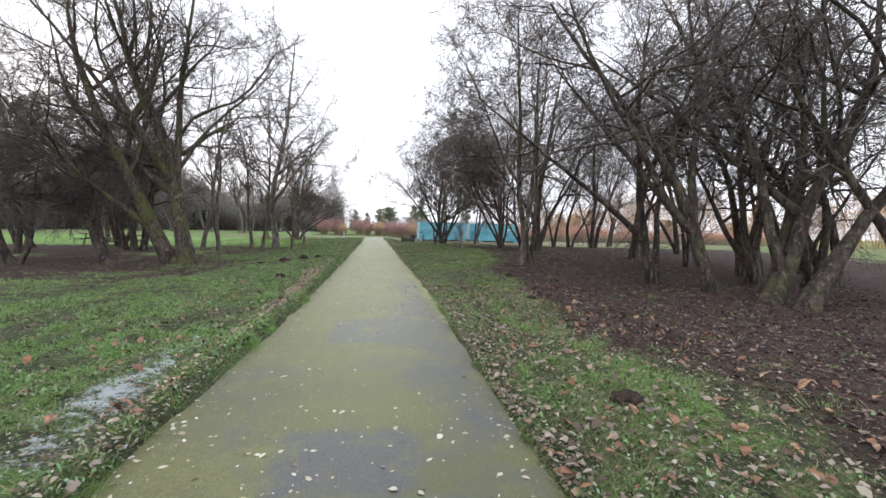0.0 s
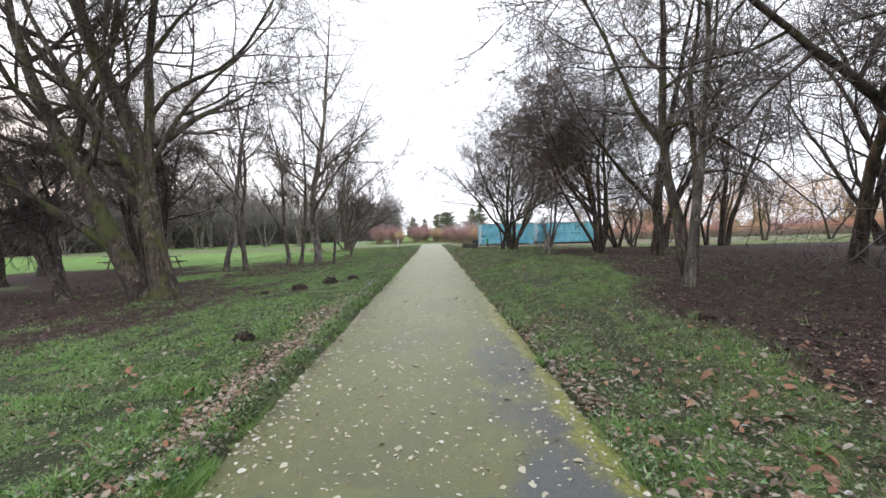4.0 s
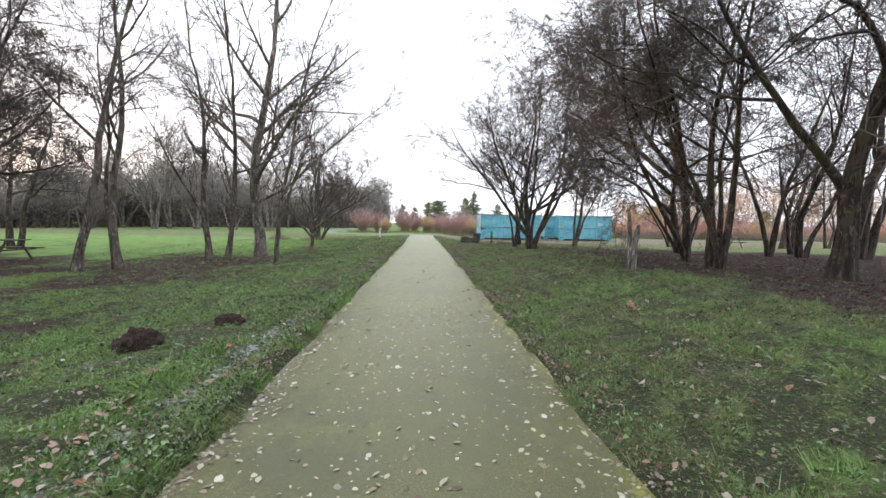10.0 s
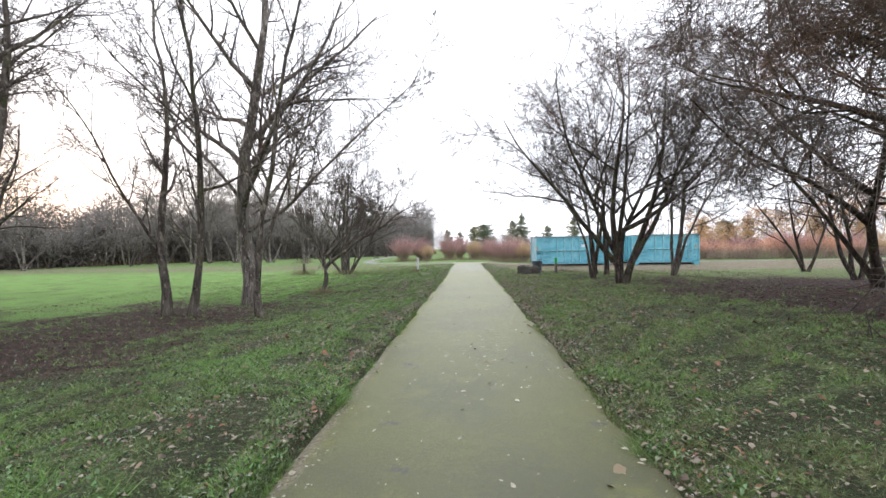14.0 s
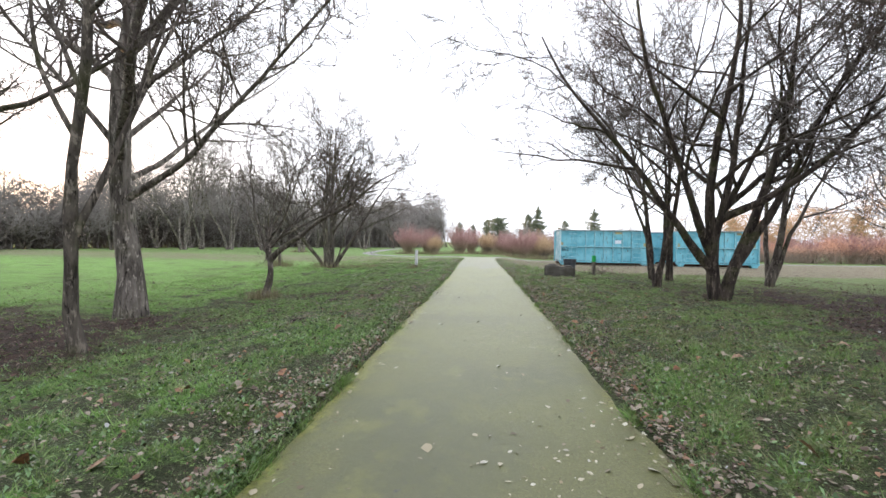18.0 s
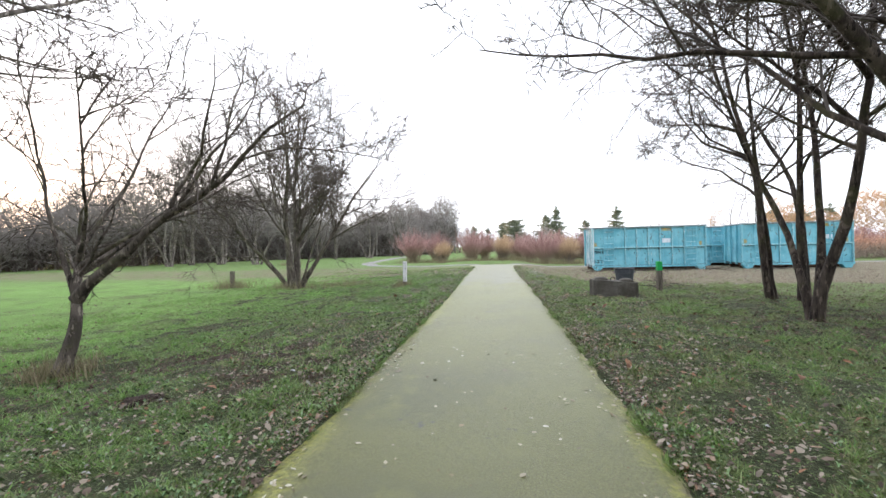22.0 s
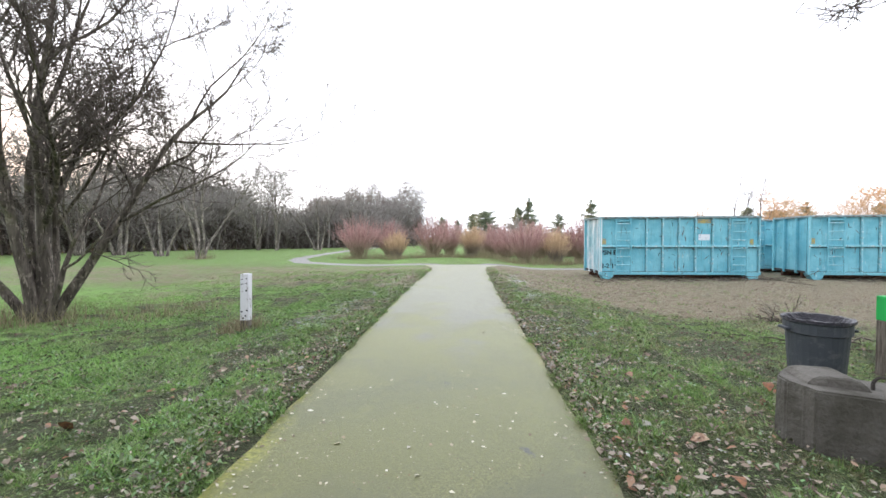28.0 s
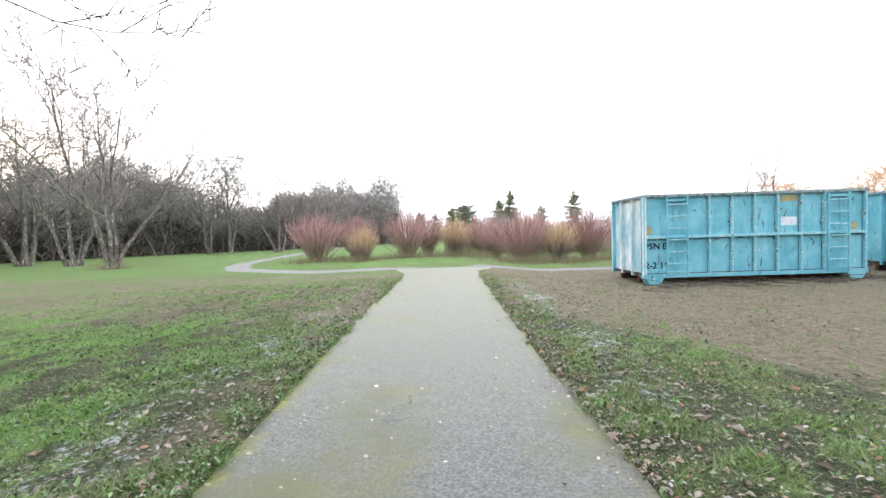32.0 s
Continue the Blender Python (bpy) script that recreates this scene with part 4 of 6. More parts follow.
for n, (x, y, st, stems) in enumerate([
    (8.2, 30.3, "thicket", [(0, 0, 0.3, 0, 7.9, 0.12, 0.2), (0, 0, -0.15, 0.1, 7.9, 0.1, 0.2)]),
    (9.4, 30.5, "spread", [(0, 0, -0.1, 0, 8.5, 0.14, 0.2), (0.2, 0, 0.3, 0.1, 7.9, 0.1, 0.2)]),
    (6.5, 33.7, "veil", [(0, 0, -0.2, 0, 8.4, 0.15, 0.2), (0, 0, -1.2, -0.2, 6.5, 0.10, 0.4, 1.8), (0, 0, -1.0, 0.4, 6.5, 0.09, 0.3, 2.6), (0.1, 0, 0.25, 0, 7.6, 0.12, 0.2), (0, 0.1, -0.5, 0.1, 7.3, 0.1, 0.2)]),
    (9.0, 38.6, "vase", [(0, 0, -0.45, 0, 6.1, 0.1, 0.2), (0.1, 0, 0.3, 0, 6.3, 0.1, 0.3), (0, 0.1, 0.0, 0.2, 6.3, 0.1, 0.2)]),
    (10.6, 44.8, "vase", [(0, 0, -0.4, 0, 5.6, 0.09, 0.2), (0.1, 0, 0.35, 0, 5.9, 0.09, 0.3), (0, 0.1, 0.0, 0.2, 6.1, 0.1, 0.2)]),
    (13.1, 22.8, "spread", [(0, 0, 0.05, 0, 9.8, 0.16, 0.2), (0.1, 0, -0.3, 0.1, 8.5, 0.12, 0.2)]),
    (10.8, 29.7, "spread", [(0, 0, 0.0, 0, 9.2, 0.17, 0.2), (0.25, 0, 0.15, 0, 9.2, 0.16, 0.2)]),
    (13.4, 36.9, "thicket", [(0, 0, 0.15, 0, 7.3, 0.13, 0.2), (0, 0, -0.4, 0, 6.7, 0.12, 0.2)]),
    (18.2, 45.0, "spread", [(0, 0, 0.05, 0, 8.5, 0.2, 0.2), (0.3, 0, 0.2, 0, 7.9, 0.16, 0.2)]),
    (24.0, 49.0, "vase", [(0, 0, -0.3, 0, 6.7, 0.13, 0.2), (0.2, 0, 0.4, 0, 6.1, 0.12, 0.3)]),
    (29.2, 48.4, "vase", [(0, 0, -0.2, 0, 6.7, 0.13, 0.2), (0.2, 0, 0.35, 0, 6.1, 0.12, 0.3)]),
    (16.5, 27.5, "thicket", [(0, 0, -0.3, 0, 7.9, 0.14, 0.2), (0.2, 0, 0.3, 0.1, 7.6, 0.12, 0.2)]),
    (14.5, 17.0, "thicket", [(0, 0, -0.35, 0, 8.3, 0.15, 0.2), (0.2, 0, 0.2, 0.1, 8.1, 0.12, 0.2)]),
    (12.0, 12.5, "thicket", [(0, 0, -0.45, 0, 10.4, 0.17, 0.15), (0.2, 0, 0.1, 0.1, 10.4, 0.14, 0.2)]),
    (10.5, 8.6, "thicket", [(0, 0, -0.2, 0, 10.4, 0.18, 0.15), (0.2, 0, 0.15, 0.1, 10.4, 0.14, 0.2), (0.1, 0.1, -0.55, 0.2, 9.8, 0.14, 0.2)]),
]):
    tree(60 + n, x, y, st, stems, "dark bare tree standing in the grove's leaf litter", 1.1 if n < 8 else 0.9, M_bark_dark, M_twig_dark, sides=7)
# the clump by the containers
tree(41, -0.1, 36.3, "spread", [(0, 0, -0.05, 0.0, 8.6, 0.165, 0.1), (0.12, 0.02, 0.25, 0.05, 8.5, 0.16, 0.3), (-0.05, 0, -0.95, 0.05, 7.2, 0.13, 0.7, 0.75), (0.1, 0.15, 0.1, 0.3, 8.6, 0.12, 0.3), (0.25, -0.02, 0.95, -0.1, 6.8, 0.12, 0.6, 0.9), (-0.1, 0.0, -0.45, -0.25, 7.5, 0.11, 0.5, 1.1), (0.1, 0.0, 0.15, -0.3, 7.5, 0.1, 0.4, 1.4), (0.25, 0.0, 1.5, -0.5, 6.5, 0.11, 0.35, 1.9), (0.25, 0.0, 1.2, 0.2, 6.0, 0.09, 0.4, 2.4)],
     "dark bare tree of several thick stems near the containers", 1.45, M_bark_dark, M_twig_dark)
tree(42, -0.8, 39.3, "high", [(0, 0, 0.08, 0.0, 9.2, 0.10, 0.1), (0.1, 0.1, 0.16, 0.1, 9.2, 0.085, 0.1), (0.0, 0.05, -0.12, 0.1, 8.6, 0.075, 0.15), (0, 0, -1.3, 0.0, 3.8, 0.055, 0.25, 3.2), (0, 0, -1.4, -0.4, 3.8, 0.055, 0.25, 4.0)], "bare tree of thin upright stems", 1.2, M_bark_dark, M_twig)
tree(43, 0.2, 41.9, "high", [(0, 0, -0.02, 0.0, 9.4, 0.10, 0.1), (0.1, 0.05, 0.12, 0.1, 9.0, 0.085, 0.1)], "bare tree with two upright stems", 1.2, M_bark_dark, M_twig)
tree(45, -0.3, 42.2, "high", [(0, 0, -0.16, 0.0, 9.0, 0.095, 0.1), (0.1, 0.05, 0.0, 0.1, 9.0, 0.08, 0.1), (0, 0, -0.9, 0.9, 3.2, 0.05, 0.3, 3.3), (0, 0, -0.6, 1.2, 3.2, 0.05, 0.3, 4.0)], "thin twin-stemmed bare tree leaning slightly", 1.2, M_bark_dark, M_twig)
tree(44, 3.2, 41.3, "high", [(0, 0, 0.05, 0.0, 8.6, 0.14, 0.1), (0.1, 0.05, -0.15, 0.1, 8.2, 0.10, 0.1), (0, 0, 0.3, 0, 7.6, 0.09, 0.2)], "bare tree by the dry yard", 1.2, M_bark, M_twig)

# a snapped stump
root = thing("tree_stump", 1.0, 23.5, gz(1.0, 23.5), 0, "snapped grey tree stump with two broken prongs", "stump")
rng = np.random.default_rng(3)
P = np.stack([grow_line(rng, np.array([[0, 0, -0.1]]), np.array([[0.02, 0, 1.0]]), np.array([1.15]), 0, 0.04, 7)[0], grow_line(rng, np.array([[0, 0, -0.1]]), np.array([[-0.12, 0.05, 1.0]]), np.array([1.45]), 0.0, 0.05, 7)[0]])
R = np.array([[0.20, 0.16, 0.14, 0.12, 0.10, 0.09, 0.05], [0.13, 0.11, 0.09, 0.08, 0.07, 0.07, 0.04]]) * 0.68
part("trunk", mesh_np("trunk", *joined([tubes(P, R, 10)])), M_bark_pale, root)
for line_ in grow_line(rng, rng.normal(0, 0.12, (9, 3)) * [1, 1, 0], np.concatenate([rng.normal(0, 0.22, (9, 2)), np.ones((9, 1))], 1), rng.uniform(0.5, 1.3, 9), 0.1, 0.08, 6):
    v, q = tubes(line_[None], np.full((1, 6), 0.006), 3)
    part("sprout", mesh_np("sprout", v, q), M_twig, root)

# nest
rng = np.random.default_rng(8)
a = rng.normal(0, 1, (260, 3)) * [0.17, 0.17, 0.08]
b = a + np.cross(unit(a), rng.normal(0, 1, (260, 3))) * 0.2
nx, ny = -13.75, 28.7
v, t = cones(a, b, np.full(260, 0.008))
nest = part("bird_nest", mesh_np("bird_nest", v, None, t), M_twig_dark)
nest.matrix_basis = pose(nx, ny, gz(nx, ny) + 4.3)
tagged(nest, "dark round twig nest lodged in a slender tree", "nest")

# ---- far woods, one set of meshes copied about ----
far_rng = np.random.default_rng(77)
FAR_KINDS = []
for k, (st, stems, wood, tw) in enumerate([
    ("spread", [(0, 0, 0.05, 0, 8.0, 0.16, 0.2), (0.3, 0, 0.3, 0, 7.0, 0.13, 0.3), (-0.3, 0, -0.3, 0.1, 7.0, 0.12, 0.3)], M_bark_pale, M_twig_haze),
    ("thicket", [(0, 0, 0.2, 0, 6.0, 0.14, 0.2), (0.2, 0, -0.3, 0, 6.0, 0.12, 0.3), (0, 0.2, 0, 0.4, 5.5, 0.1, 0.3)], M_bark, M_twig_haze),
    ("vase", [(0, 0, 0.1, 0, 8.5, 0.12, 0.2), (0.2, 0, -0.2, 0, 8.0, 0.11, 0.3), (0, 0.2, 0.25, 0.2, 7.5, 0.1, 0.3), (0, 0.2, -0.35, 0.2, 7.0, 0.1, 0.3)], M_bark_pale, M_twig_haze),
    ("thicket", [(0, 0, 0.5, 0, 3.6, 0.08, 0.3), (0.2, 0, -0.6, 0, 3.6, 0.08, 0.3), (0, 0.2, 0, 0.6, 3.4, 0.08, 0.3), (0.2, 0.2, 0.1, -0.6, 3.4, 0.08, 0.3), (0, 0, 0, 0, 3.8, 0.08, 0.3)], M_bark, M_twig_haze),
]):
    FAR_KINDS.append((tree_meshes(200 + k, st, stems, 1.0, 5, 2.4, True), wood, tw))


def far_tree(k, x, y, size, turn, label, twigs=None):
    (a, b), wood, tw = FAR_KINDS[k]
    root = thing("tree", x, y, gz(x, y), turn, label, "tree", "woods beyond the meadow")
    root.scale = (size, size, size)
    part("trunk", a, wood, root)
    crown = part("crown", b, tw, root)
    if twigs:
        crown.material_slots[0].link = "OBJECT"
        crown.material_slots[0].material = twigs
    return root


for x, y, k, size in [(-32.7, 66.5, 2, 1.4), (-40.6, 70.4, 0, 1.25), (-47.7, 72, 0, 1.5), (-50.2, 67.1, 2, 1.75), (-51.5, 71, 0, 1.7), (-44.5, 89.3, 2, 1.3), (-41.8, 89.4, 0, 1.35), (-37, 92, 0, 1.2), (-34, 99, 1, 1.1), (-53, 60, 1, 0.9), (-58, 52, 2, 0.8)]:
    far_tree(k, x, y, size, far_rng.uniform(0, 360), "pale-stemmed bare tree at the edge of the woods")
line = [(-70, 8), (-68, 25), (-64, 45), (-60, 62), (-57, 78), (-50, 92), (-40, 101), (-33, 112), (-30, 128)]


def along(line, f):
    """Places a share f (0 to 1) of the way along a line."""
    p = np.array(line, float)
    run = np.concatenate([[0], np.cumsum(np.hypot(*np.diff(p, axis=0).T))])
    return np.interp(f * run[-1], run, p[:, 0]), np.interp(f * run[-1], run, p[:, 1])


for j in range(24):
    x, y = along(line, (j + far_rng.uniform(0, 0.9)) / 24)
    k = (0, 3, 1, 2)[j % 4]
    far_tree(k, float(x) + far_rng.uniform(-3, 0), float(y) + far_rng.uniform(0, 2), far_rng.uniform(0.95, 1.25), far_rng.uniform(0, 360), "grey bare tree in front of the dense wood" if k != 3 else "low tangled bare thicket before the wood")
for j in range(9):
    x = 16 + j * 15 + far_rng.uniform(-2.5, 2.5)
    far_tree((0, 1, 2)[j % 3], x, 108 + far_rng.uniform(-8, 14) - 0.25 * x, far_rng.uniform(0.7, 1.0), far_rng.uniform(0, 360), "far bare tree with low sun painted ochre into its twigs", M_twig_sunlit_ochre)


def wood(name, line, depth, tall, n, mat, label, seed, thick=0.03):
    """A far bank of bare trees too crowded to count: stems, and rising twigs under an uneven canopy."""
    rng = np.random.default_rng(seed)
    px, py = along(line, rng.uniform(0, 1, n))
    back = rng.uniform(0, 1, n) ** 0.8 * depth
    tx, ty = line[-1][0] - line[0][0], line[-1][1] - line[0][1]
    m = math.hypot(tx, ty)
    x, y = px - back * ty / m, py + back * tx / m
    top = tall * np.clip(0.66 + 0.30 * lumps(x, y, 15.0, 0) + 0.18 * lumps(x, y, 4.0, 1), 0.28, 1.2)
    f = rng.uniform(0, 1, n) ** 0.7
    z = height(x, y) + f * top
    a = rng.uniform(0, 2 * math.pi, n)
    rise = rng.uniform(0.1, 1.5, n)
    A = np.stack([x, y, z - 0.4], -1)
    B = A + unit(np.stack([np.cos(a), np.sin(a), rise], -1)) * rng.uniform(0.7, 1.9, n)[:, None]
    chunks = [cones(A, B, thick * rng.uniform(0.5, 1.2, n))]
    k = n // 140
    st = np.stack([x[:k], y[:k], height(x[:k], y[:k]) - 0.1], -1)
    P = grow_line(rng, st, np.concatenate([rng.normal(0, 0.16, (k, 2)), np.ones((k, 1))], 1), top[:k] * rng.uniform(0.7, 1.05, k), 0.1, 0.06, 5)
    chunks.append(tubes(P, np.linspace(0.09, 0.025, 5)[None] * rng.uniform(0.6, 1.3, (k, 1)), 4))
    return tagged(part(name, mesh_np(name, *joined(chunks)), mat), label, "woods", kind="stuff")


wood("far_woods", line[4:], 14, 13.0, 26000, M_twig_haze, "tall grey bare woodland beside the gravel path", 85, 0.058)
wood("far_woods", line, 12, 12.5, 75000, M_twig_haze, "dense grey bank of bare woodland beyond the meadow", 81, 0.058)
wood("undergrowth", [(x - 0.5, y) for x, y in line], 6, 6.5, 40000, M_twig, "dense grey-brown bramble thicket under the wood's edge", 82, 0.05)
wood("far_woods", [(150, 66), (100, 84), (60, 96), (25, 108)], 10, 12.5, 30000, M_twig_sunlit_ochre, "far bank of ochre bare trees beyond the shrubs", 83, 0.05)
wood("shrub_bank", [xy(18, 80), xy(1, 84)], 5, 2.3, 5000, M_twig_red, "long bank of dull red bare shrubs behind the gravel track", 86, 0.022)
wood("shrub_bank", [xy(75, 72), xy(16, 73.5)], 5, 2.9, 14000, M_twig_sunlit_coral, "long bank of coral-stemmed shrubs glowing in low light", 87, 0.022)
wood("far_woods", [(25, 120), (0, 135), (-28, 140)], 8, 5.0, 9000, M_twig_haze, "low far bank of bare trees closing the view", 84)


# ---- dogwood and willow shrubs ----
def shrub_mesh(seed, n, tall, spread):
    rng = np.random.default_rng(seed)
    foot = rng.normal(0, 0.16, (n, 3)) * [1, 1, 0]
    a = rng.uniform(0, 2 * math.pi, n)
    out = rng.uniform(0.0, 1, n)
    lean = spread * out ** 0.75
    P = grow_line(rng, foot, np.stack([np.cos(a) * lean, np.sin(a) * lean, np.ones(n)], -1), rng.uniform(0.75, 1.12, n) * tall * (1 - 0.1 * out), 0.35, 0.07, 4)
    R = np.full((n, 4), 0.012) * np.array([1.3, 1.0, 0.7, 0.5])
    Q, R2, _ = sprout(rng, P, R, np.full(n, tall), 4, 0.3, 0.95, 26, 0.35, 0.2, 0.05, 2, 0.8, 0, 0.013)
    return mesh_np("shrub", *joined([tubes(P, R, 3), cones(Q[:, 0], Q[:, 1], R2[:, 0])]))


SHRUBS = [shrub_mesh(300 + k, 190, h, w) for k, (h, w) in enumerate([(2.7, 1.05), (2.5, 1.2), (2.1, 0.85)])]
M_twigs_shrub = {"red": M_twig_red, "orange": M_twig_orange}
WORDS = {"red": "bare dogwood shrub of dense dull red stems", "orange": "bare willow shrub of straw-orange stems"}


def shrub(d, s, k, size, hue):
    x, y = xy(d, s)
    ob = new("shrub", SHRUBS[k])
    if not SHRUBS[k].materials:
        SHRUBS[k].materials.append(M_twig_red)
    ob.material_slots[0].link = "OBJECT"
    ob.material_slots[0].material = M_twigs_shrub[hue]
    ob.matrix_basis = pose(x, y, gz(x, y) - 0.03, 0, 0, far_rng.uniform(0, 360)) @ Matrix.Diagonal((size * 1.1, size * 1.1, size * 1.18, 1))
    return tagged(ob, WORDS[hue], "shrub", "shrubs along the gravel track")


for d, s, k, size, hue in [(-8.5, 72.5, 1, 1.15, "red"), (-6.6, 76.0, 0, 1.0, "red"), (-5.2, 71.7, 2, 0.85, "orange"), (-2.4, 73.2, 1, 1.15, "red"), (-1.2, 76.5, 0, 1.0, "red"), (0.8, 73.3, 2, 1.0, "orange"), (4.5, 68.9, 0, 0.95, "red"), (6.7, 68.9, 2, 0.95, "orange"), (3.4, 72.0, 1, 0.85, "red"), (8.8, 70.0, 0, 1.0, "red")]:
    shrub(d, s, k, size, hue)
for row in range(2):
    for j in range(20):
        d = 2.5 + j * 3.8 + far_rng.uniform(-0.8, 0.8) + row * 1.7
        shrub(d, (77 if d < 14 else 70) + row * 4.4 + far_rng.uniform(-1, 1), j % 3, far_rng.uniform(0.8, 1.1), "orange" if far_rng.uniform() < 0.22 else "red")


# ---- conifers and a house far off ----
def conifer_mesh(seed, tall, wide, power):
    rng = np.random.default_rng(seed)
    n = 260
    f = rng.uniform(0.06, 1, n)
    a = rng.uniform(0, 2 * math.pi, n)
    reach = wide * (1.03 - f) ** power * (0.75 + 0.3 * np.sin(a * 2 + f * 9) + 0.2 * np.sin(f * 31)) * rng.uniform(0.5, 1.2, n)
    A = np.stack([0.3 * np.sin(f * 3), 0 * f, f * tall], -1)
    P = grow_line(rng, A, np.stack([np.cos(a), np.sin(a), 0.1 + 0.5 * f], -1), reach, -0.4, 0.1, 4)
    Q, R2, _ = sprout(rng, P, np.full((n, 4), 0.13), reach, 7, 0.2, 1.0, 50, 0.45, -0.3, 0.1, 2, 1.0, 0.3, 0.09)
    trunk = tubes(np.array([[[0, 0, -0.2], [0.25, 0, tall * 0.5], [0.05, 0, tall]]]), np.array([[0.25, 0.15, 0.03]]), 7)
    return mesh_np("trunk", *joined([trunk])), mesh_np("crown", *joined([tubes(P, np.full((n, 4), 0.05), 3), cones(Q[:, 0], Q[:, 1], R2[:, 0] * 1.6)]))


CONIFERS = [conifer_mesh(400, 12, 5.6, 0.6), conifer_mesh(401, 9.5, 6.0, 0.4), conifer_mesh(402, 14, 4.8, 0.7)]
for d, s, k, size in [(-33.5, 160, 0, 1.0), (-30.5, 158, 2, 1.05), (-36.5, 163, 1, 0.95), (-15.9, 163, 2, 0.66), (-7.7, 164, 0, 0.8), (-3.0, 168, 2, 0.66), (5.2, 162, 1, 1.15), (1.8, 166, 0, 0.9), (15.2, 163, 0, 1.05), (18.2, 161, 2, 1.12), (26.8, 161, 0, 0.85), (35.4, 159, 2, 1.05), (68, 143, 0, 0.85), (72.5, 140, 1, 0.95), (77, 137, 2, 0.8), (105, 150, 0, 1.0), (118, 150, 1, 0.9), (140, 140, 2, 0.9)]:
    x, y = xy(d, s)
    root = thing("conifer", x, y, gz(x, y), far_rng.uniform(0, 360), "green conifer far beyond the shrubs, paled as by haze", "tree", "far conifers")
    size *= 0.85
    root.scale = (size, size, size)
    part("trunk", CONIFERS[k][0], M_bark_dark, root)
    part("crown", CONIFERS[k][1], M_needle, root)


# ---- roll-off containers ----
def paint_colour(nt):
    c = mix(nt, ramp(nt, grain(nt, 1.3, 5, 0.6), 0.35, 0.65), (0.135, 0.43, 0.53), (0.215, 0.54, 0.63))
    c = mix(nt, ramp(nt, grain(nt, 5, 6, 0.7, (1, 1, 0.35)), 0.60, 0.70), c, (0.42, 0.64, 0.68))
    c = mix(nt, ramp(nt, grain(nt, 4, 7, 0.75, (1.6, 1.6, 0.3)), 0.62, 0.68), c, (0.10, 0.060, 0.045))
    c = mix(nt, calc(nt, "MULTIPLY", ramp(nt, grain(nt, 9, 6, 0.7, (1.2, 1.2, 0.12)), 0.52, 0.72), 0.55), c, (0.10, 0.20, 0.22))
    return mix(nt, ramp(nt, grain(nt, 7, 4, 0.6, (0.4, 0.4, 1.6)), 0.70, 0.73), c, (0.035, 0.06, 0.07))


def faded_colour(nt):
    c = mix(nt, ramp(nt, grain(nt, 2.2, 6, 0.7, (1, 1, 0.4)), 0.40, 0.60), (0.76, 0.79, 0.79), (0.36, 0.56, 0.61))
    return mix(nt, ramp(nt, grain(nt, 4, 7, 0.75, (1.6, 1.6, 0.3)), 0.62, 0.68), c, (0.16, 0.08, 0.05))


M_teal = material("teal_container_paint", paint_colour, 0.55, lambda nt: grain(nt, 3, 4, 0.6), 0.03)
M_faded = material("faded_container_paint", faded_colour, 0.6, lambda nt: grain(nt, 3, 4, 0.6), 0.03)
M_pale_steel = material("scuffed_turquoise_paint", lambda nt: mix(nt, ramp(nt, grain(nt, 6, 6, 0.75), 0.50, 0.62), (0.24, 0.53, 0.60), mix(nt, ramp(nt, grain(nt, 14, 5), 0.5, 0.6), (0.55, 0.72, 0.75), (0.12, 0.09, 0.07))), 0.55)
# dirt-streaked dark teal for strips that stand in for shade at ribs and rail
M_grime_shade = material("grime_and_shade", lambda nt: mix(nt, ramp(nt, grain(nt, 7, 6, 0.75, (1, 1, 0.4)), 0.40, 0.58), (0.028, 0.065, 0.075), (0.10, 0.27, 0.32)), 0.8)
M_rust = material("rusty_steel", lambda nt: mix(nt, ramp(nt, grain(nt, 12, 5, 0.7), 0.4, 0.6), (0.06, 0.030, 0.022), (0.16, 0.075, 0.042)), 0.85, lambda nt: grain(nt, 40, 4), 0.01)
M_rail = material("scuffed_rail", lambda nt: mix(nt, ramp(nt, grain(nt, 8, 6, 0.75), 0.48, 0.6), (0.26, 0.36, 0.38), (0.13, 0.085, 0.06)), 0.7, lambda nt: grain(nt, 30, 4), 0.01)
M_white_label = material("white_sticker", lambda nt: mix(nt, ramp(nt, grain(nt, 14, 4), 0.55, 0.7), (0.72, 0.76, 0.80), (0.42, 0.50, 0.58)), 0.5)
M_yellow_label = material("yellow_sticker", lambda nt: mix(nt, ramp(nt, grain(nt, 13, 5, 0.8), 0.42, 0.56), (0.52, 0.40, 0.10), (0.24, 0.30, 0.28)), 0.6)
M_ink = material("black_spray_paint", (0.015, 0.02, 0.025), 0.7)
M_dark_inside = material("dark_steel", lambda nt: mix(nt, grain(nt, 6, 4), (0.03, 0.035, 0.035), (0.08, 0.06, 0.05)), 0.8)


def writing(text, size, mat, parent, m, label):
    cu = bpy.data.curves.new("lettering", "FONT")
    cu.body, cu.size, cu.extrude, cu.offset = text, size, 0.0015, 0.008
    tmp = bpy.data.objects.new("tmp", cu)
    me = bpy.data.meshes.new_from_object(tmp)
    bpy.data.objects.remove(tmp)
    ob = part("lettering", me, mat, parent, label)
    ob.matrix_basis = m
    return ob


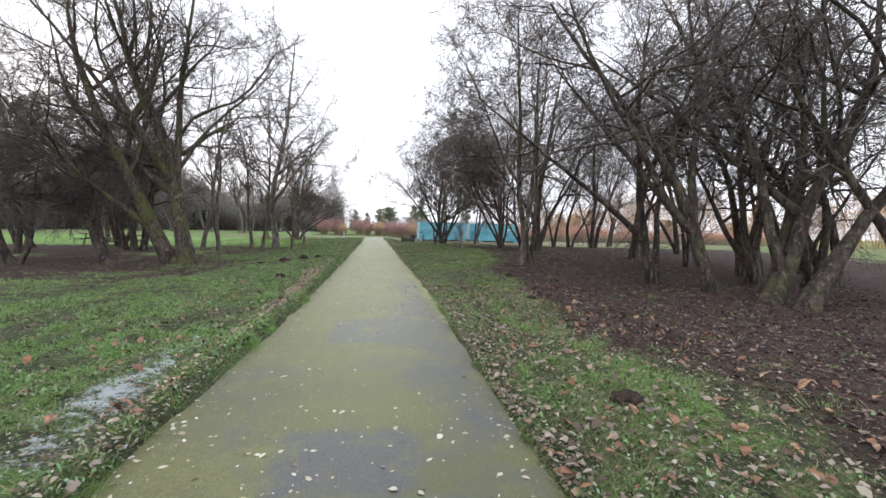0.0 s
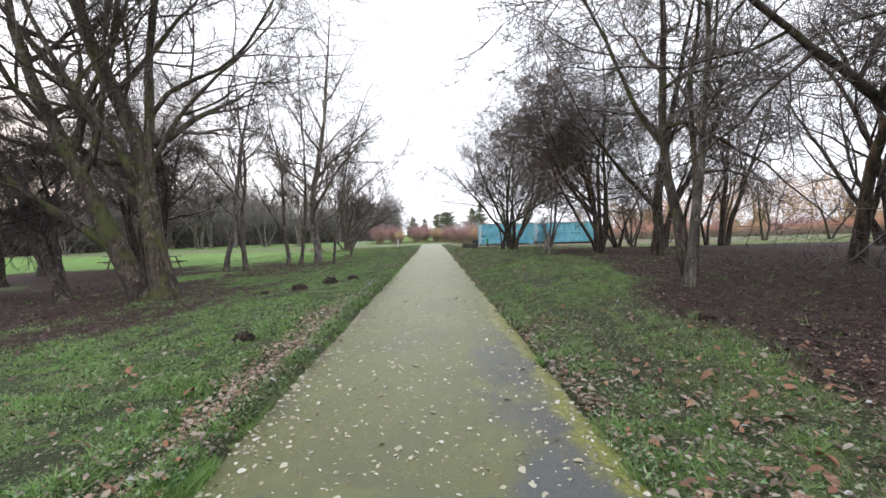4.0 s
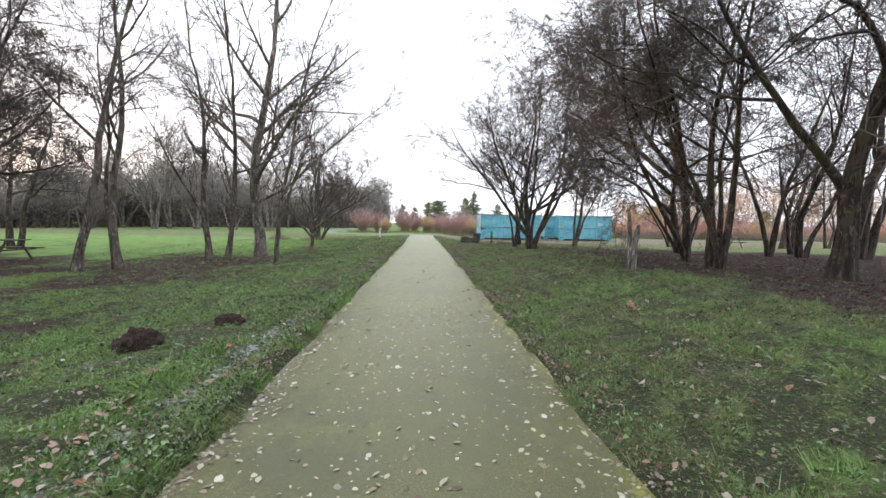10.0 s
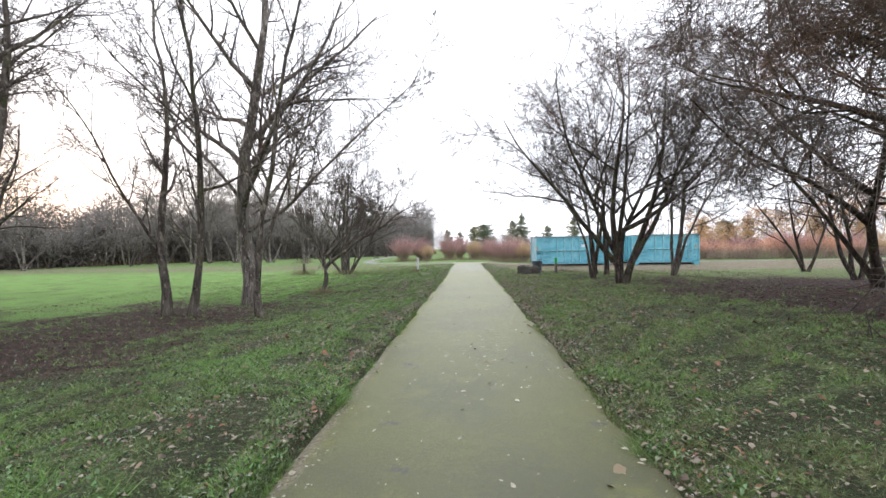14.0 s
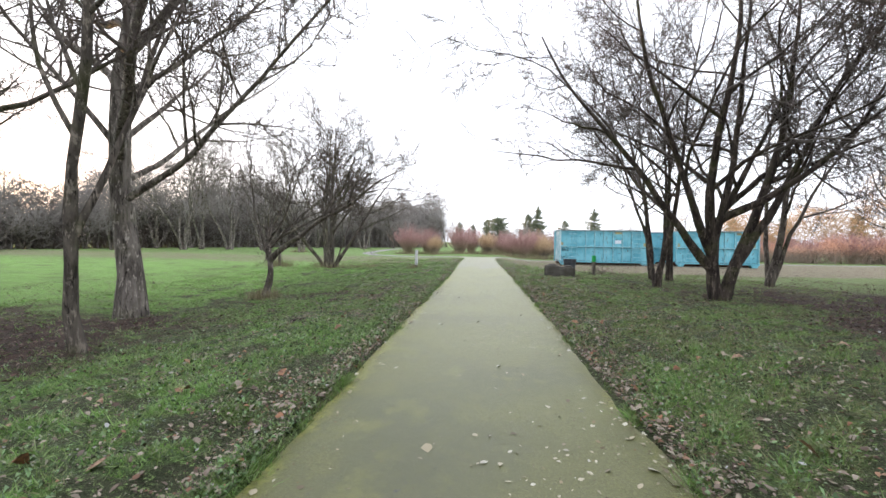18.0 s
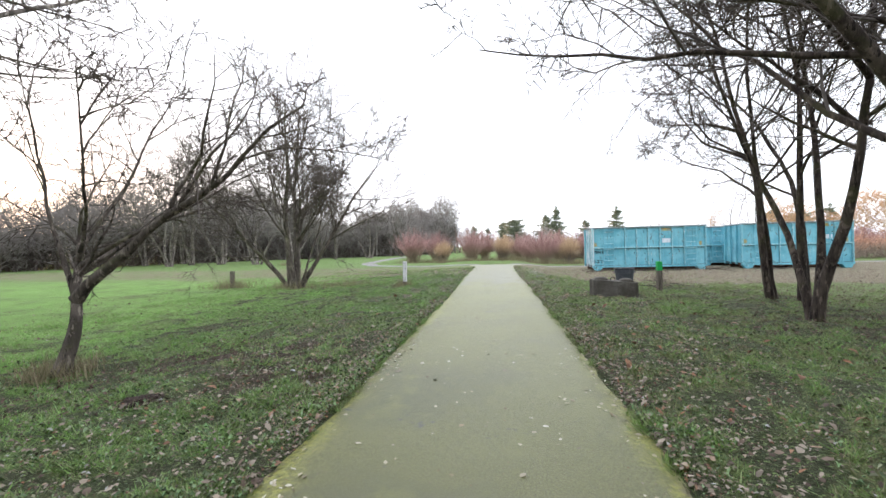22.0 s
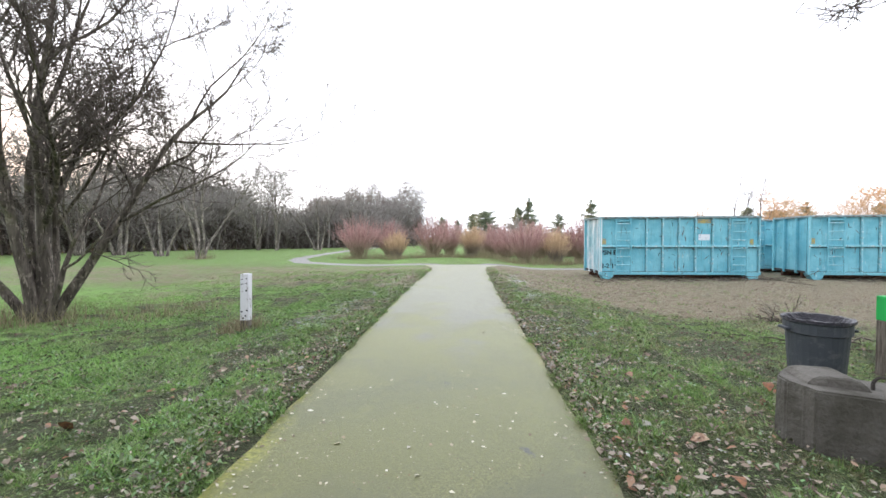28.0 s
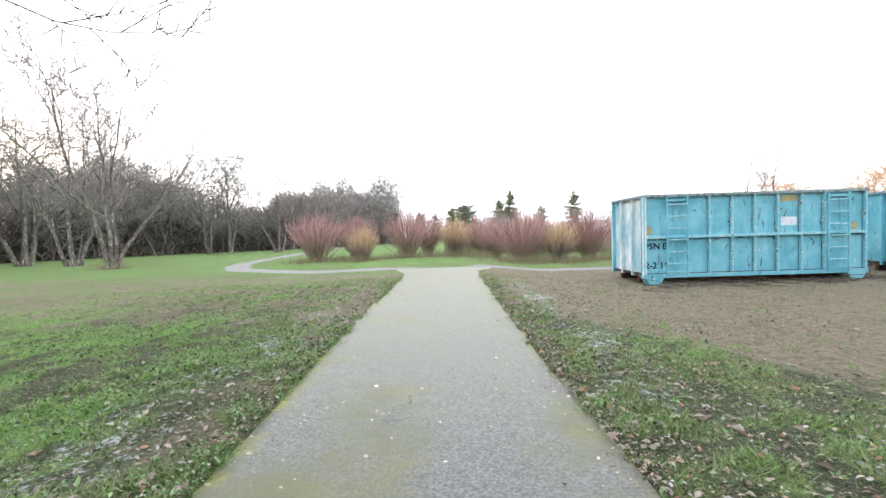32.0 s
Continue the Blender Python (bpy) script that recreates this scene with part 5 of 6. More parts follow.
def container(d, s, length, label, marked=False, turn=0.0, end=None):
    W, H0, H1 = 2.4, 0.27, 2.78
    x, y = xy(d, s)
    root = thing("roll_off_container", x, y, gz(*xy(d + length / 2, s + 0.5)) - 0.01, YAW + turn, label, "container", "roll-off containers in the yard")
    part("floor_panel", box(0.05, 0.05, H0, length - 0.05, W - 0.05, H0 + 0.08), M_dark_inside, root)
    part("front_panel", box(0.0, 0.11, H0, length, 0.15, H1 - 0.05), M_teal, root)
    part("back_panel", box(0.0, W - 0.10, H0, length, W - 0.06, H1 - 0.05), M_teal, root)
    part("end_panel", box(0.11, 0.1, H0, 0.15, W - 0.1, H1 - 0.05), end or M_faded, root, "end wall of scuffed paint")
    part("end_panel", box(length - 0.10, 0.1, H0, length - 0.06, W - 0.1, H1 - 0.05), M_teal, root)
    top = box(-0.01, 0.0, H1 - 0.09, length + 0.01, 0.12, H1, 0.015)
    box(-0.01, W - 0.12, H1 - 0.09, length + 0.01, W, H1, 0.015, top)
    box(-0.01, 0.12, H1 - 0.09, 0.11, W - 0.12, H1 - 0.002, 0.015, top)
    box(length - 0.11, 0.12, H1 - 0.09, length + 0.01, W - 0.12, H1 - 0.002, 0.015, top)
    part("top_rail", top, M_rail, root, "scuffed grey square top rail")
    part("bottom_rail", box(0.0, 0.0, H0 - 0.06, length, 0.09, H0 + 0.06, 0.01), M_teal, root)
    part("bottom_rail", box(0.0, W - 0.09, H0 - 0.06, length, W, H0 + 0.06, 0.01), M_teal, root)
    part("mid_rail", box(0.05, -0.012, 1.42, length - 0.05, 0.116, 1.50, 0.012), M_pale_steel, root)
    # thin dark strip added as the rail's shade, with some grime
    part("shade_strip", box(0.05, 0.100, 1.37, length - 0.05, 0.1085, 1.42), M_grime_shade, root, "grimy dark strip standing in for shade under the rail")
    for rx in (*(r for r in (0.04, 2.05, 2.74, 3.43, 4.13, 4.85, 5.55) if r < length - 0.5), length - 0.06):
        part("rib", box(rx - 0.025, 0.002, H0 + 0.04, rx + 0.025, 0.116, H1 - 0.08, 0.01), M_pale_steel, root)
        # dark strips added on both sides as the rib's edge shade, with some grime
        part("shade_strip", box(rx + 0.026, 0.100, H0 + 0.06, rx + 0.044, 0.108, H1 - 0.1), M_grime_shade, root, "grimy dark strip standing in for shade beside the rib")
        part("shade_strip", box(rx - 0.040, 0.100, H0 + 0.06, rx - 0.026, 0.108, H1 - 0.1), M_grime_shade, root, "grimy dark strip standing in for shade beside the rib")
    for ry in (0.04, 0.8, 1.6, W - 0.04):
        part("rib", box(-0.005, ry - 0.035, H0 - 0.04, 0.115, ry + 0.035, H1 - 0.08, 0.01), end or M_faded, root)
    for l0 in (0.72, length - 1.25):
        ladder = part("ladder", box(l0 - 0.025, -0.065, H0 + 0.02, l0 + 0.025, -0.02, H1 - 0.1, 0.008), M_teal, root)
        part("stile", box(l0 + 0.60, -0.065, H0 + 0.02, l0 + 0.65, -0.02, H1 - 0.1, 0.008), M_teal, ladder)
        for k, bz in enumerate((H0 + 0.1, 1.46, H1 - 0.2)):
            part("bracket", box(l0 - 0.02, -0.03, bz - 0.03, l0 + 0.67, 0.06, bz + 0.03, 0.006), M_teal, ladder)
        for k in range(6):
            z = H0 + 0.38 + k * 0.36
            part("rung", rod((l0, -0.04, z), (l0 + 0.62, -0.04, z + 0.01 * ((k * 7) % 3 - 1)), 0.022, 6), M_pale_steel, ladder)
    for fx in (0.15, length - 0.55):
        bm = bmesh.new()
        v = [bm.verts.new(p) for p in ((fx - 0.12, 0, 0.27), (fx + 0.5, 0, 0.27), (fx + 0.38, 0.0, 0.0), (fx + 0.06, 0.0, 0.0), (fx - 0.12, 0.35, 0.27), (fx + 0.5, 0.35, 0.27), (fx + 0.38, 0.35, 0.0), (fx + 0.06, 0.35, 0.0))]
        for f in ((0, 1, 2, 3), (7, 6, 5, 4), (0, 4, 5, 1), (1, 5, 6, 2), (2, 6, 7, 3), (3, 7, 4, 0)):
            bm.faces.new([v[i] for i in f])
        part("skid_foot", bm, M_teal, root)
    for sy in (0.55, W - 0.55):
        part("skid_rail", box(0.1, sy - 0.06, 0.03, length - 0.1, sy + 0.06, H0, 0.01), M_rust, root, "dark rusty under-rail")
    part("label_plate", box(4.28, 0.103, 1.72, 4.76, 0.108, 1.98), M_white_label, root, "white rectangular sticker")
    part("label_plate", box(4.24, 0.103, 2.46, 4.80, 0.108, 2.64), M_yellow_label, root, "worn yellow strip under the rail")
    part("label_plate", box(0.13, 0.103, 1.42 + 0.12, 0.32, 0.108, 1.80), M_yellow_label, root, "yellow warning sticker")
    part("label_plate", box(length - 0.42, 0.103, 1.52, length - 0.26, 0.108, 1.78), M_yellow_label, root, "yellow warning sticker")
    if marked:
        writing("P5N E", 0.26, M_ink, root, pose(0.1, 0.107, 1.10, 90), "sprayed black capitals")
        writing("2-2 16", 0.28, M_ink, root, pose(0.1, 0.107, 0.50, 90), "sprayed black numerals")
    rng = np.random.default_rng(int(d * 10))
    for k in range(34):
        px, pz = rng.uniform(0.3, length - 0.3), rng.uniform(0.6, 2.5)
        w, h, tilt = rng.uniform(0.008, 0.03), rng.uniform(0.05, 0.22), rng.uniform(-1.2, 1.2)
        bm = bmesh.new()
        ring = [(w * math.cos(a) * rng.uniform(0.4, 1), h * math.sin(a) * rng.uniform(0.6, 1)) for a in np.linspace(0, 2 * math.pi, 9)[:-1]]
        bm.faces.new([bm.verts.new((px + p * math.cos(tilt) - q * math.sin(tilt), 0.1075, pz + p * math.sin(tilt) + q * math.cos(tilt))) for p, q in ring])
        part("scrape", bm, M_ink if k % 2 else M_rust, root, "dark scrape through the paint")
    return root


container(6.3, 58.0, 6.85, "long open-topped turquoise steel container with ribs and ladders", True)
container(15.15, 58.1, 5.8, "turquoise steel container with dented ribs beside another one", False, -5.0, M_teal)
container(14.6, 61.9, 6.5, "turquoise steel container standing behind two others")

# ---- block, bin and posts ----
M_concrete = material("mossy_concrete", lambda nt: mix(nt, ramp(nt, grain(nt, 2.2, 7, 0.65), 0.30, 0.66), mix(nt, grain(nt, 40, 4), (0.11, 0.10, 0.088), (0.20, 0.187, 0.168)), (0.070, 0.064, 0.052)), 0.95, lambda nt: calc(nt, "ADD", grain(nt, 25, 5), grain(nt, 5, 3)), 0.02)
M_bin = material("grey_plastic", lambda nt: mix(nt, ramp(nt, grain(nt, 9, 5, 0.7), 0.5, 0.7), (0.060, 0.068, 0.080), (0.105, 0.112, 0.122)), 0.55, lambda nt: grain(nt, 60, 3), 0.003)
M_bag = material("black_bin_liner", lambda nt: mix(nt, grain(nt, 20, 4), (0.012, 0.012, 0.015), (0.05, 0.045, 0.06)), 0.3, lambda nt: grain(nt, 18, 5), 0.03)
M_wood_old = material("weathered_post", lambda nt: mix(nt, ramp(nt, grain(nt, 8, 5, 0.7, (3, 3, 0.3)), 0.4, 0.6), (0.085, 0.070, 0.058), (0.19, 0.165, 0.14)), 0.9, lambda nt: grain(nt, 10, 5, 0.7, (4, 4, 0.3)), 0.02)
M_green_paint = material("bright_green_paint", lambda nt: mix(nt, ramp(nt, grain(nt, 12, 5), 0.55, 0.7), (0.02, 0.40, 0.09), (0.02, 0.28, 0.07)), 0.5)
M_white_paint = material("peeling_white_paint", lambda nt: mix(nt, ramp(nt, grain(nt, 9, 6, 0.75, (1, 1, 0.5)), 0.54, 0.64), (0.66, 0.65, 0.68), (0.22, 0.19, 0.17)), 0.7, lambda nt: grain(nt, 20, 5), 0.008)

bx_, by_ = xy(2.95, 42.56)
root = thing("concrete_block", bx_, by_, gz(*xy(3.5, 42.7)) - 0.15, YAW - 12, "dark mossy precast concrete block with notched ends", "concrete block")
prof = [(0.0, 0.0), (1.08, 0.0), (1.08, 0.12), (1.18, 0.26), (1.08, 0.40), (1.08, 0.52), (0.0, 0.52), (-0.02, 0.42), (-0.10, 0.34), (-0.10, 0.18), (-0.02, 0.10)]
bm = bmesh.new()
lo = [bm.verts.new((a, b, 0)) for a, b in prof]
hi = [bm.verts.new((a + (0.012 if a < 0.5 else -0.012), b + (0.012 if b < 0.2 else -0.012), 0.61 - 0.07 * a)) for a, b in prof]
bm.faces.new(lo[::-1])
bm.faces.new(hi)
for i in range(len(prof)):
    j = (i + 1) % len(prof)
    bm.faces.new((lo[i], lo[j], hi[j], hi[i]))
bmesh.ops.bevel(bm, geom=list(bm.edges), offset=0.014, segments=2, affect="EDGES")
part("block", bm, M_concrete, root)
for x0, x1 in ((0.0, 0.42), (0.66, 1.06)):
    bm = bmesh.new()
    z = 0.60 - 0.035 * (x0 + x1)
    rings = []
    for f, rise in ((0.0, -0.02), (0.08, 0.035), (0.16, 0.065), (0.26, 0.078)):
        w = (x1 - x0) * f
        rings.append([bm.verts.new(p) for p in ((x0 + w, 0.15 + f * 0.14, z + rise), (x1 - w, 0.15 + f * 0.14, z + rise), (x1 - w, 0.50 - f * 0.14, z + rise), (x0 + w, 0.50 - f * 0.14, z + rise))])
    for a, b in zip(rings, rings[1:]):
        for i in range(4):
            bm.faces.new((a[i], a[(i + 1) % 4], b[(i + 1) % 4], b[i]))
    bm.faces.new(rings[-1])
    part("key", bm, M_concrete, root, "raised locking lug on the block's top")
bm = bmesh.new()
lp = [(0.52 - 0.055, 0.24, 0.53), (0.52 - 0.055, 0.24, 0.62)] + [(0.52 + 0.055 * math.cos(a), 0.24, 0.62 + 0.05 * math.sin(a)) for a in np.linspace(math.pi, 0, 9)] + [(0.52 + 0.055, 0.24, 0.53)]
for p, q in zip(lp, lp[1:]):
    rod(p, q, 0.012, 6, bm)
part("lifting_loop", bm, M_dark_inside, root, "dark steel lifting loop")


def lathe(profile, sides=28):
    bm = bmesh.new()
    rings = [[bm.verts.new((r * math.cos(2 * math.pi * k / sides), r * math.sin(2 * math.pi * k / sides), z)) for k in range(sides)] for r, z in profile]
    for a, b in zip(rings, rings[1:]):
        for k in range(sides):
            bm.faces.new((a[k], a[(k + 1) % sides], b[(k + 1) % sides], b[k]))
    bm.faces.new(rings[0])
    return bm


tx, ty = xy(4.24, 44.15)
root = thing("trash_can", tx, ty, gz(tx, ty) - 0.01, YAW, "round grey plastic trash can lined with a black bag", "trash can")
root.scale = (0.93, 0.93, 0.94)
part("body", lathe([(0.235, 0.0), (0.24, 0.02), (0.285, 0.66), (0.305, 0.67), (0.305, 0.78), (0.315, 0.79), (0.32, 0.82), (0.30, 0.825), (0.285, 0.80), (0.24, 0.3)]), M_bin, root, smooth_shade=False)
bag = lathe([(0.02, 0.69), (0.17, 0.72), (0.25, 0.76), (0.295, 0.828), (0.325, 0.832), (0.330, 0.80)])
brng = random.Random(4)
for v in bag.verts:
    v.co.z += brng.uniform(-0.02, 0.02) * (1 if v.co.xy.length < 0.29 else 0.3)
part("bin_liner", bag, M_bag, root, "crumpled black bag folded over the rim")
for a in (-100, 80):
    h = part("handle", box(-0.09, 0.30, 0.69, 0.09, 0.345, 0.72, 0.01), M_bin, root)
    h.matrix_basis = pose(0, 0, 0, 0, 0, a)


def post(name, x, y, w, tall, mat, label, cap=None, holes=False, lean=0.0):
    root = thing(name, x, y, gz(x, y) - 0.05, YAW + 4, label, "post")
    part("shaft", box(-w / 2, -w / 2, 0, w / 2, w / 2, tall + 0.05 - (0.28 if cap else 0), 0.012), mat, root)
    if cap:
        part("cap", box(-w / 2 - 0.003, -w / 2 - 0.003, tall + 0.05 - 0.28, w / 2 + 0.003, w / 2 + 0.003, tall + 0.06, 0.014), cap, root, "bright green painted top")
    if holes:
        for k, (hx, hz) in enumerate([(-0.036, 0.94), (0.036, 0.95), (-0.036, 0.86), (0.036, 0.87), (-0.04, 0.40), (0.024, 0.33), (0.044, 0.42), (-0.02, 0.29), (0.034, 0.75)]):
            bm = rod((hx, -w / 2 - 0.003, hz), (hx, -w / 2 + 0.01, hz), 0.012 if k < 4 else 0.016, 8)
            part("bolt_hole", bm, M_ink, root)
        part("rotten_foot", box(-w / 2 - 0.004, -w / 2 - 0.004, 0.03, w / 2 + 0.004, w / 2 + 0.004, 0.26, 0.02), M_wood_old, root, "bare rotting wood at the foot")
    root.rotation_euler[1] = radians(lean)
    return root


post("bollard", *xy(5.44, 44.65), 0.145, 0.93, M_wood_old, "square weathered timber bollard with bright green top", M_green_paint)
post("bollard", *xy(-3.22, 46.2), 0.14, 0.98, M_white_paint, "square white-painted timber bollard with bolt holes", None, True, 1.0)
post("bollard", *xy(-11.57, 47.8), 0.15, 0.75, M_wood_old, "square brown timber bollard in long grass")


# ---- picnic tables ----
def picnic_table(x, y, turn, label):
    root = thing("picnic_table", x, y, gz(x, y), turn, label, "picnic table", "picnic tables under the trees")
    for k in range(4):
        part("tabletop_plank", box(-0.95, -0.36 + k * 0.185, 0.71, 0.95, -0.19 + k * 0.185, 0.75, 0.006), M_wood_old, root)
    for sy in (-0.82, 0.62):
        part("seat_plank", box(-0.95, sy, 0.41, 0.95, sy + 0.21, 0.45, 0.006), M_wood_old, root)
    for sx in (-0.65, 0.6):
        part("crossbar", box(sx, -0.80, 0.36, sx + 0.05, 0.80, 0.41), M_wood_old, root)
        for sy in (-1, 1):
            part("leg", rod((sx + 0.08, sy * 0.22, 0.71), (sx + 0.08, sy * 0.62, 0.0), 0.045, 4), M_wood_old, root)
    return root


picnic_table(15.9, 47.4, 12, "weathered timber picnic table beyond the grove")
picnic_table(-22.5, 26.6, 20, "weathered timber picnic table in the litter")
picnic_table(-19.4, 25.8, 5, "dark timber picnic table under bare trees")

# ---- molehills ----
for k, (x, y, r, h) in enumerate([(-6.0, 17.5, 0.32, 0.16), (-6.3, 16.2, 0.30, 0.13), (-5.7, 18.6, 0.26, 0.11), (-7.2, 16.0, 0.24, 0.07), (-4.4, 11.0, 0.2, 0.11), (1.65, 3.5, 0.22, 0.07), (3.2, 11.6, 0.22, 0.07), (2.0, 12.2, 0.2, 0.06), (1.9, 8.6, 0.16, 0.05), (-4.87, 40.44, 0.28, 0.05), (-9.2, 33.6, 0.3, 0.05), (-8.4, 31.0, 0.25, 0.05)]):
    r, h = r * 0.66, h * 1.15
    bm = bmesh.new()
    bmesh.ops.create_icosphere(bm, subdivisions=3, radius=1)
    for v in bm.verts:
        n = noise.noise(v.co * 2.2 + Vector((k * 7, 0, 0))) * 0.35 + noise.noise(v.co * 7) * 0.16
        v.co = Vector((v.co.x * r, v.co.y * r, v.co.z * h)) * (1 + n)
    bmesh.ops.delete(bm, geom=[v for v in bm.verts if v.co.z < -0.03], context="VERTS")
    ob = part("molehill", bm, M_soil)
    ob.matrix_basis = pose(x, y, gz(x, y))
    tagged(ob, "crumbly mound of dark soil thrown up in the grass", "molehill", "molehills in the grass")


# ---- fallen branches ----
def brush(x, y, n, spread, tall, seed, label, reach=1.0, thick=0.012):
    rng = np.random.default_rng(seed)
    a = rng.uniform(0, 2 * math.pi, n)
    st = np.stack([rng.normal(0, spread, n), rng.normal(0, spread * 0.6, n), rng.uniform(0.0, 0.06, n)], -1)
    P = grow_line(rng, st, np.stack([np.cos(a), np.sin(a) * 0.8, rng.uniform(-0.1, 0.35, n) * tall], -1), reach * rng.uniform(0.5, 1.6, n), -0.25, 0.16, 6)
    P[..., 2] = np.maximum(P[..., 2], 0.012)
    Q, R2, _ = sprout(rng, P, np.full((n, 6), thick), np.full(n, reach), 3, 0.3, 1, 40, 0.4, 0, 0.1, 2, 0.7, 0, 0.006)
    ob = part("brushwood", mesh_np("brushwood", *joined([tubes(P, np.full((n, 6), thick) * np.linspace(1.2, 0.5, 6), 4), cones(Q[:, 0], Q[:, 1], R2[:, 0])])), M_bark)
    ob.matrix_basis = pose(x, y, gz(x, y), 0, 0, YAW)
    return tagged(ob, label, "branches")


brush(*xy(6.7, 48.0), 34, 0.16, 3.6, 1, "small heap of cut brown branches on dry ground", 0.5, 0.0065)
for k, d in enumerate((7.0, 9.3, 11.4, 12.8, 17.0)):
    brush(*xy(d, 57.75), 24, 0.7, 0.5, 10 + k, "scattered cut branches along the container's foot")
brush(*xy(6.0, 46.0), 8, 0.5, 0.4, 20, "few pale sticks lying in the grass")


M_board = material("weathered_board", lambda nt: mix(nt, ramp(nt, grain(nt, 6, 5, 0.7, (6, 0.5, 1)), 0.4, 0.6), (0.26, 0.24, 0.22), (0.40, 0.38, 0.35)), 0.9)
px, py = xy(3.98, 41.98)
ob = part("plank", box(-0.06, -0.13, 0.0, 0.06, 0.13, 0.025, 0.004), M_board)
ob.matrix_basis = pose(px, py, gz(px, py) + 0.012, 2, 3, -14)
tagged(ob, "short weathered grey board lying beside the concrete block", "plank")


# ---- fallen leaves and grass ----
def leaves(name, x, y, z, size, seed, mat, label, curl=0.5, plain=False, category="leaves"):
    rng = np.random.default_rng(seed)
    n = len(x)
    a = rng.uniform(0, 2 * math.pi, n)
    u = np.stack([np.cos(a), np.sin(a), rng.normal(0, 0.12 + 0.2 * curl, n)], -1) * size[:, None]
    w = np.stack([-np.sin(a), np.cos(a), rng.normal(0, 0.15 + 0.2 * curl, n)], -1) * (size * rng.uniform(0.4, 0.8, n))[:, None]
    c = np.stack([x, y, z + 0.004], -1)
    up = np.zeros((n, 3))
    up[:, 2] = size * rng.uniform(0.0, 0.4, n) * curl
    if plain:
        V = np.stack([c - u * 0.5, c - w * 0.5 + up, c + u * 0.5, c + w * 0.5 + up], 1).reshape(-1, 3)
        i = np.arange(n)[:, None] * 4
        return tagged(part(name, mesh_np(name, V, None, np.concatenate([i + np.array([[0, 1, 2]]), i + np.array([[0, 2, 3]])]), False), mat), label, category, kind="stuff")
    V = np.stack([c - u * 0.5, c - u * 0.12 + w * 0.5 + up, c + u * 0.22 + w * 0.36 + up, c + u * 0.5 + up * 0.3, c + u * 0.2 - w * 0.4 + up, c - u * 0.15 - w * 0.5 + up * 0.7], 1).reshape(-1, 3)
    i = np.arange(n)[:, None] * 6
    T = np.concatenate([i + np.array([f]) for f in ([0, 5, 1], [5, 4, 1], [1, 4, 2], [4, 3, 2])])
    return tagged(part(name, mesh_np(name, V, None, T, False), mat), label, category, kind="stuff")


def on_path(lane, x, y):
    return 0.011 + 0.004 * lumps(x, y, 1.5, 1) - 0.02 * np.abs(lane / 1.36) ** 6


rng = np.random.default_rng(900)
n = 38000
lane = rng.uniform(-1.33, 1.33, n)
rim = rng.uniform(0, 1, n) < 0.36
lane = np.where(rim, np.where(rng.uniform(0, 1, n) < 0.65, -1, 1) * (1.33 - np.abs(rng.normal(0, 0.15, n))), lane)
s_ = rng.uniform(-1, 60, n)
x, y = xy(lane + mid(s_), s_)
keep = rng.uniform(0, 1, n) < np.clip(0.16 - 0.05 * smooth(24, 30, s_) + 0.75 * smooth(5, 8, s_) * (1 - smooth(19, 24, s_)) + 0.2 * rim * (1 - 0.7 * smooth(22, 27, s_)) * smooth(8, 12, s_) * (1 - smooth(42, 46, s_)) + 0.28 * lumps(x, y, 2.0, 3) - 0.06 * smooth(36, 42, s_), 0.03, 1)
x, y, lane, s_ = x[keep], y[keep], lane[keep], s_[keep]
n = len(x)
size = np.clip(rng.gamma(3.0, 0.0090, n) * (1 + 0.3 * smooth(22, 28, s_) - 0.5 * smooth(38, 42, s_)), 0.010, 0.062) * np.where(rng.uniform(0, 1, n) < 0.02, 1.9, 1)
leaves("path_leaves", x, y, on_path(lane, x, y), size, 901, M_leaf_pale, "pale dry leaves scattered on the mossy path", 0.35)

# leaves in the turf: dense in its hollows, in the furrow beside the paving and under the trees
n = 470000
lane = np.sign(rng.uniform(-1, 1, n)) * (1.33 + 13 * rng.uniform(0, 1, n) ** 1.7)
s_ = rng.uniform(-1, 60, n)
d = lane + mid(s_)
x, y = xy(d, s_)
li, di, up = litter(x, y), dirt(x, y), tuft(x, y)
furrow = np.exp(-((lane + 1.77) / 0.15) ** 2)
drift = smooth(0.1, 0.9, lumps(x, y, 1.2, 1) + 0.4 * lumps(x, y, 0.5, 3))
odds = 0.08 + 0.35 * smooth(0.2, -0.6, up) + 0.35 * drift + 0.55 * li
odds = odds + (d > 0) * (0.38 * (1 - smooth(9, 14, s_)) + 0.30 * smooth(20, 26, s_) * (1 - 0.5 * smooth(42, 47, s_)))
odds = odds + (d < 0) * (0.7 * np.exp(-((d + 3.8) / 1.7) ** 2) * smooth(31, 34, s_) * (1 - smooth(37, 40, s_)) + 0.16 * smooth(20, 24, s_) * (1 - smooth(38, 42, s_)))
odds = odds + 0.9 * furrow * (1 - smooth(15, 24, s_)) * smooth(4, 8, s_) + 0.35 * np.exp(-((np.abs(lane) - 1.5) / 0.22) ** 2) * smooth(14, 24, s_)
odds = odds - 0.2 * (d < 0) * smooth(10, 14, s_) * (1 - smooth(20, 24, s_)) - 0.08 * (d > 0) * smooth(12, 15, s_) * (1 - smooth(19, 23, s_)) * (li < 0.3)
keep = rng.uniform(0, 1, n) < odds * (1 - 0.85 * di)
x, y, lane, s_, li = x[keep], y[keep], lane[keep], s_[keep], li[keep]
n = len(x)
frost = (rng.uniform(0, 1, n) < 0.8 * frost_on(x, y)) | (rng.uniform(0, 1, n) < 0.04)
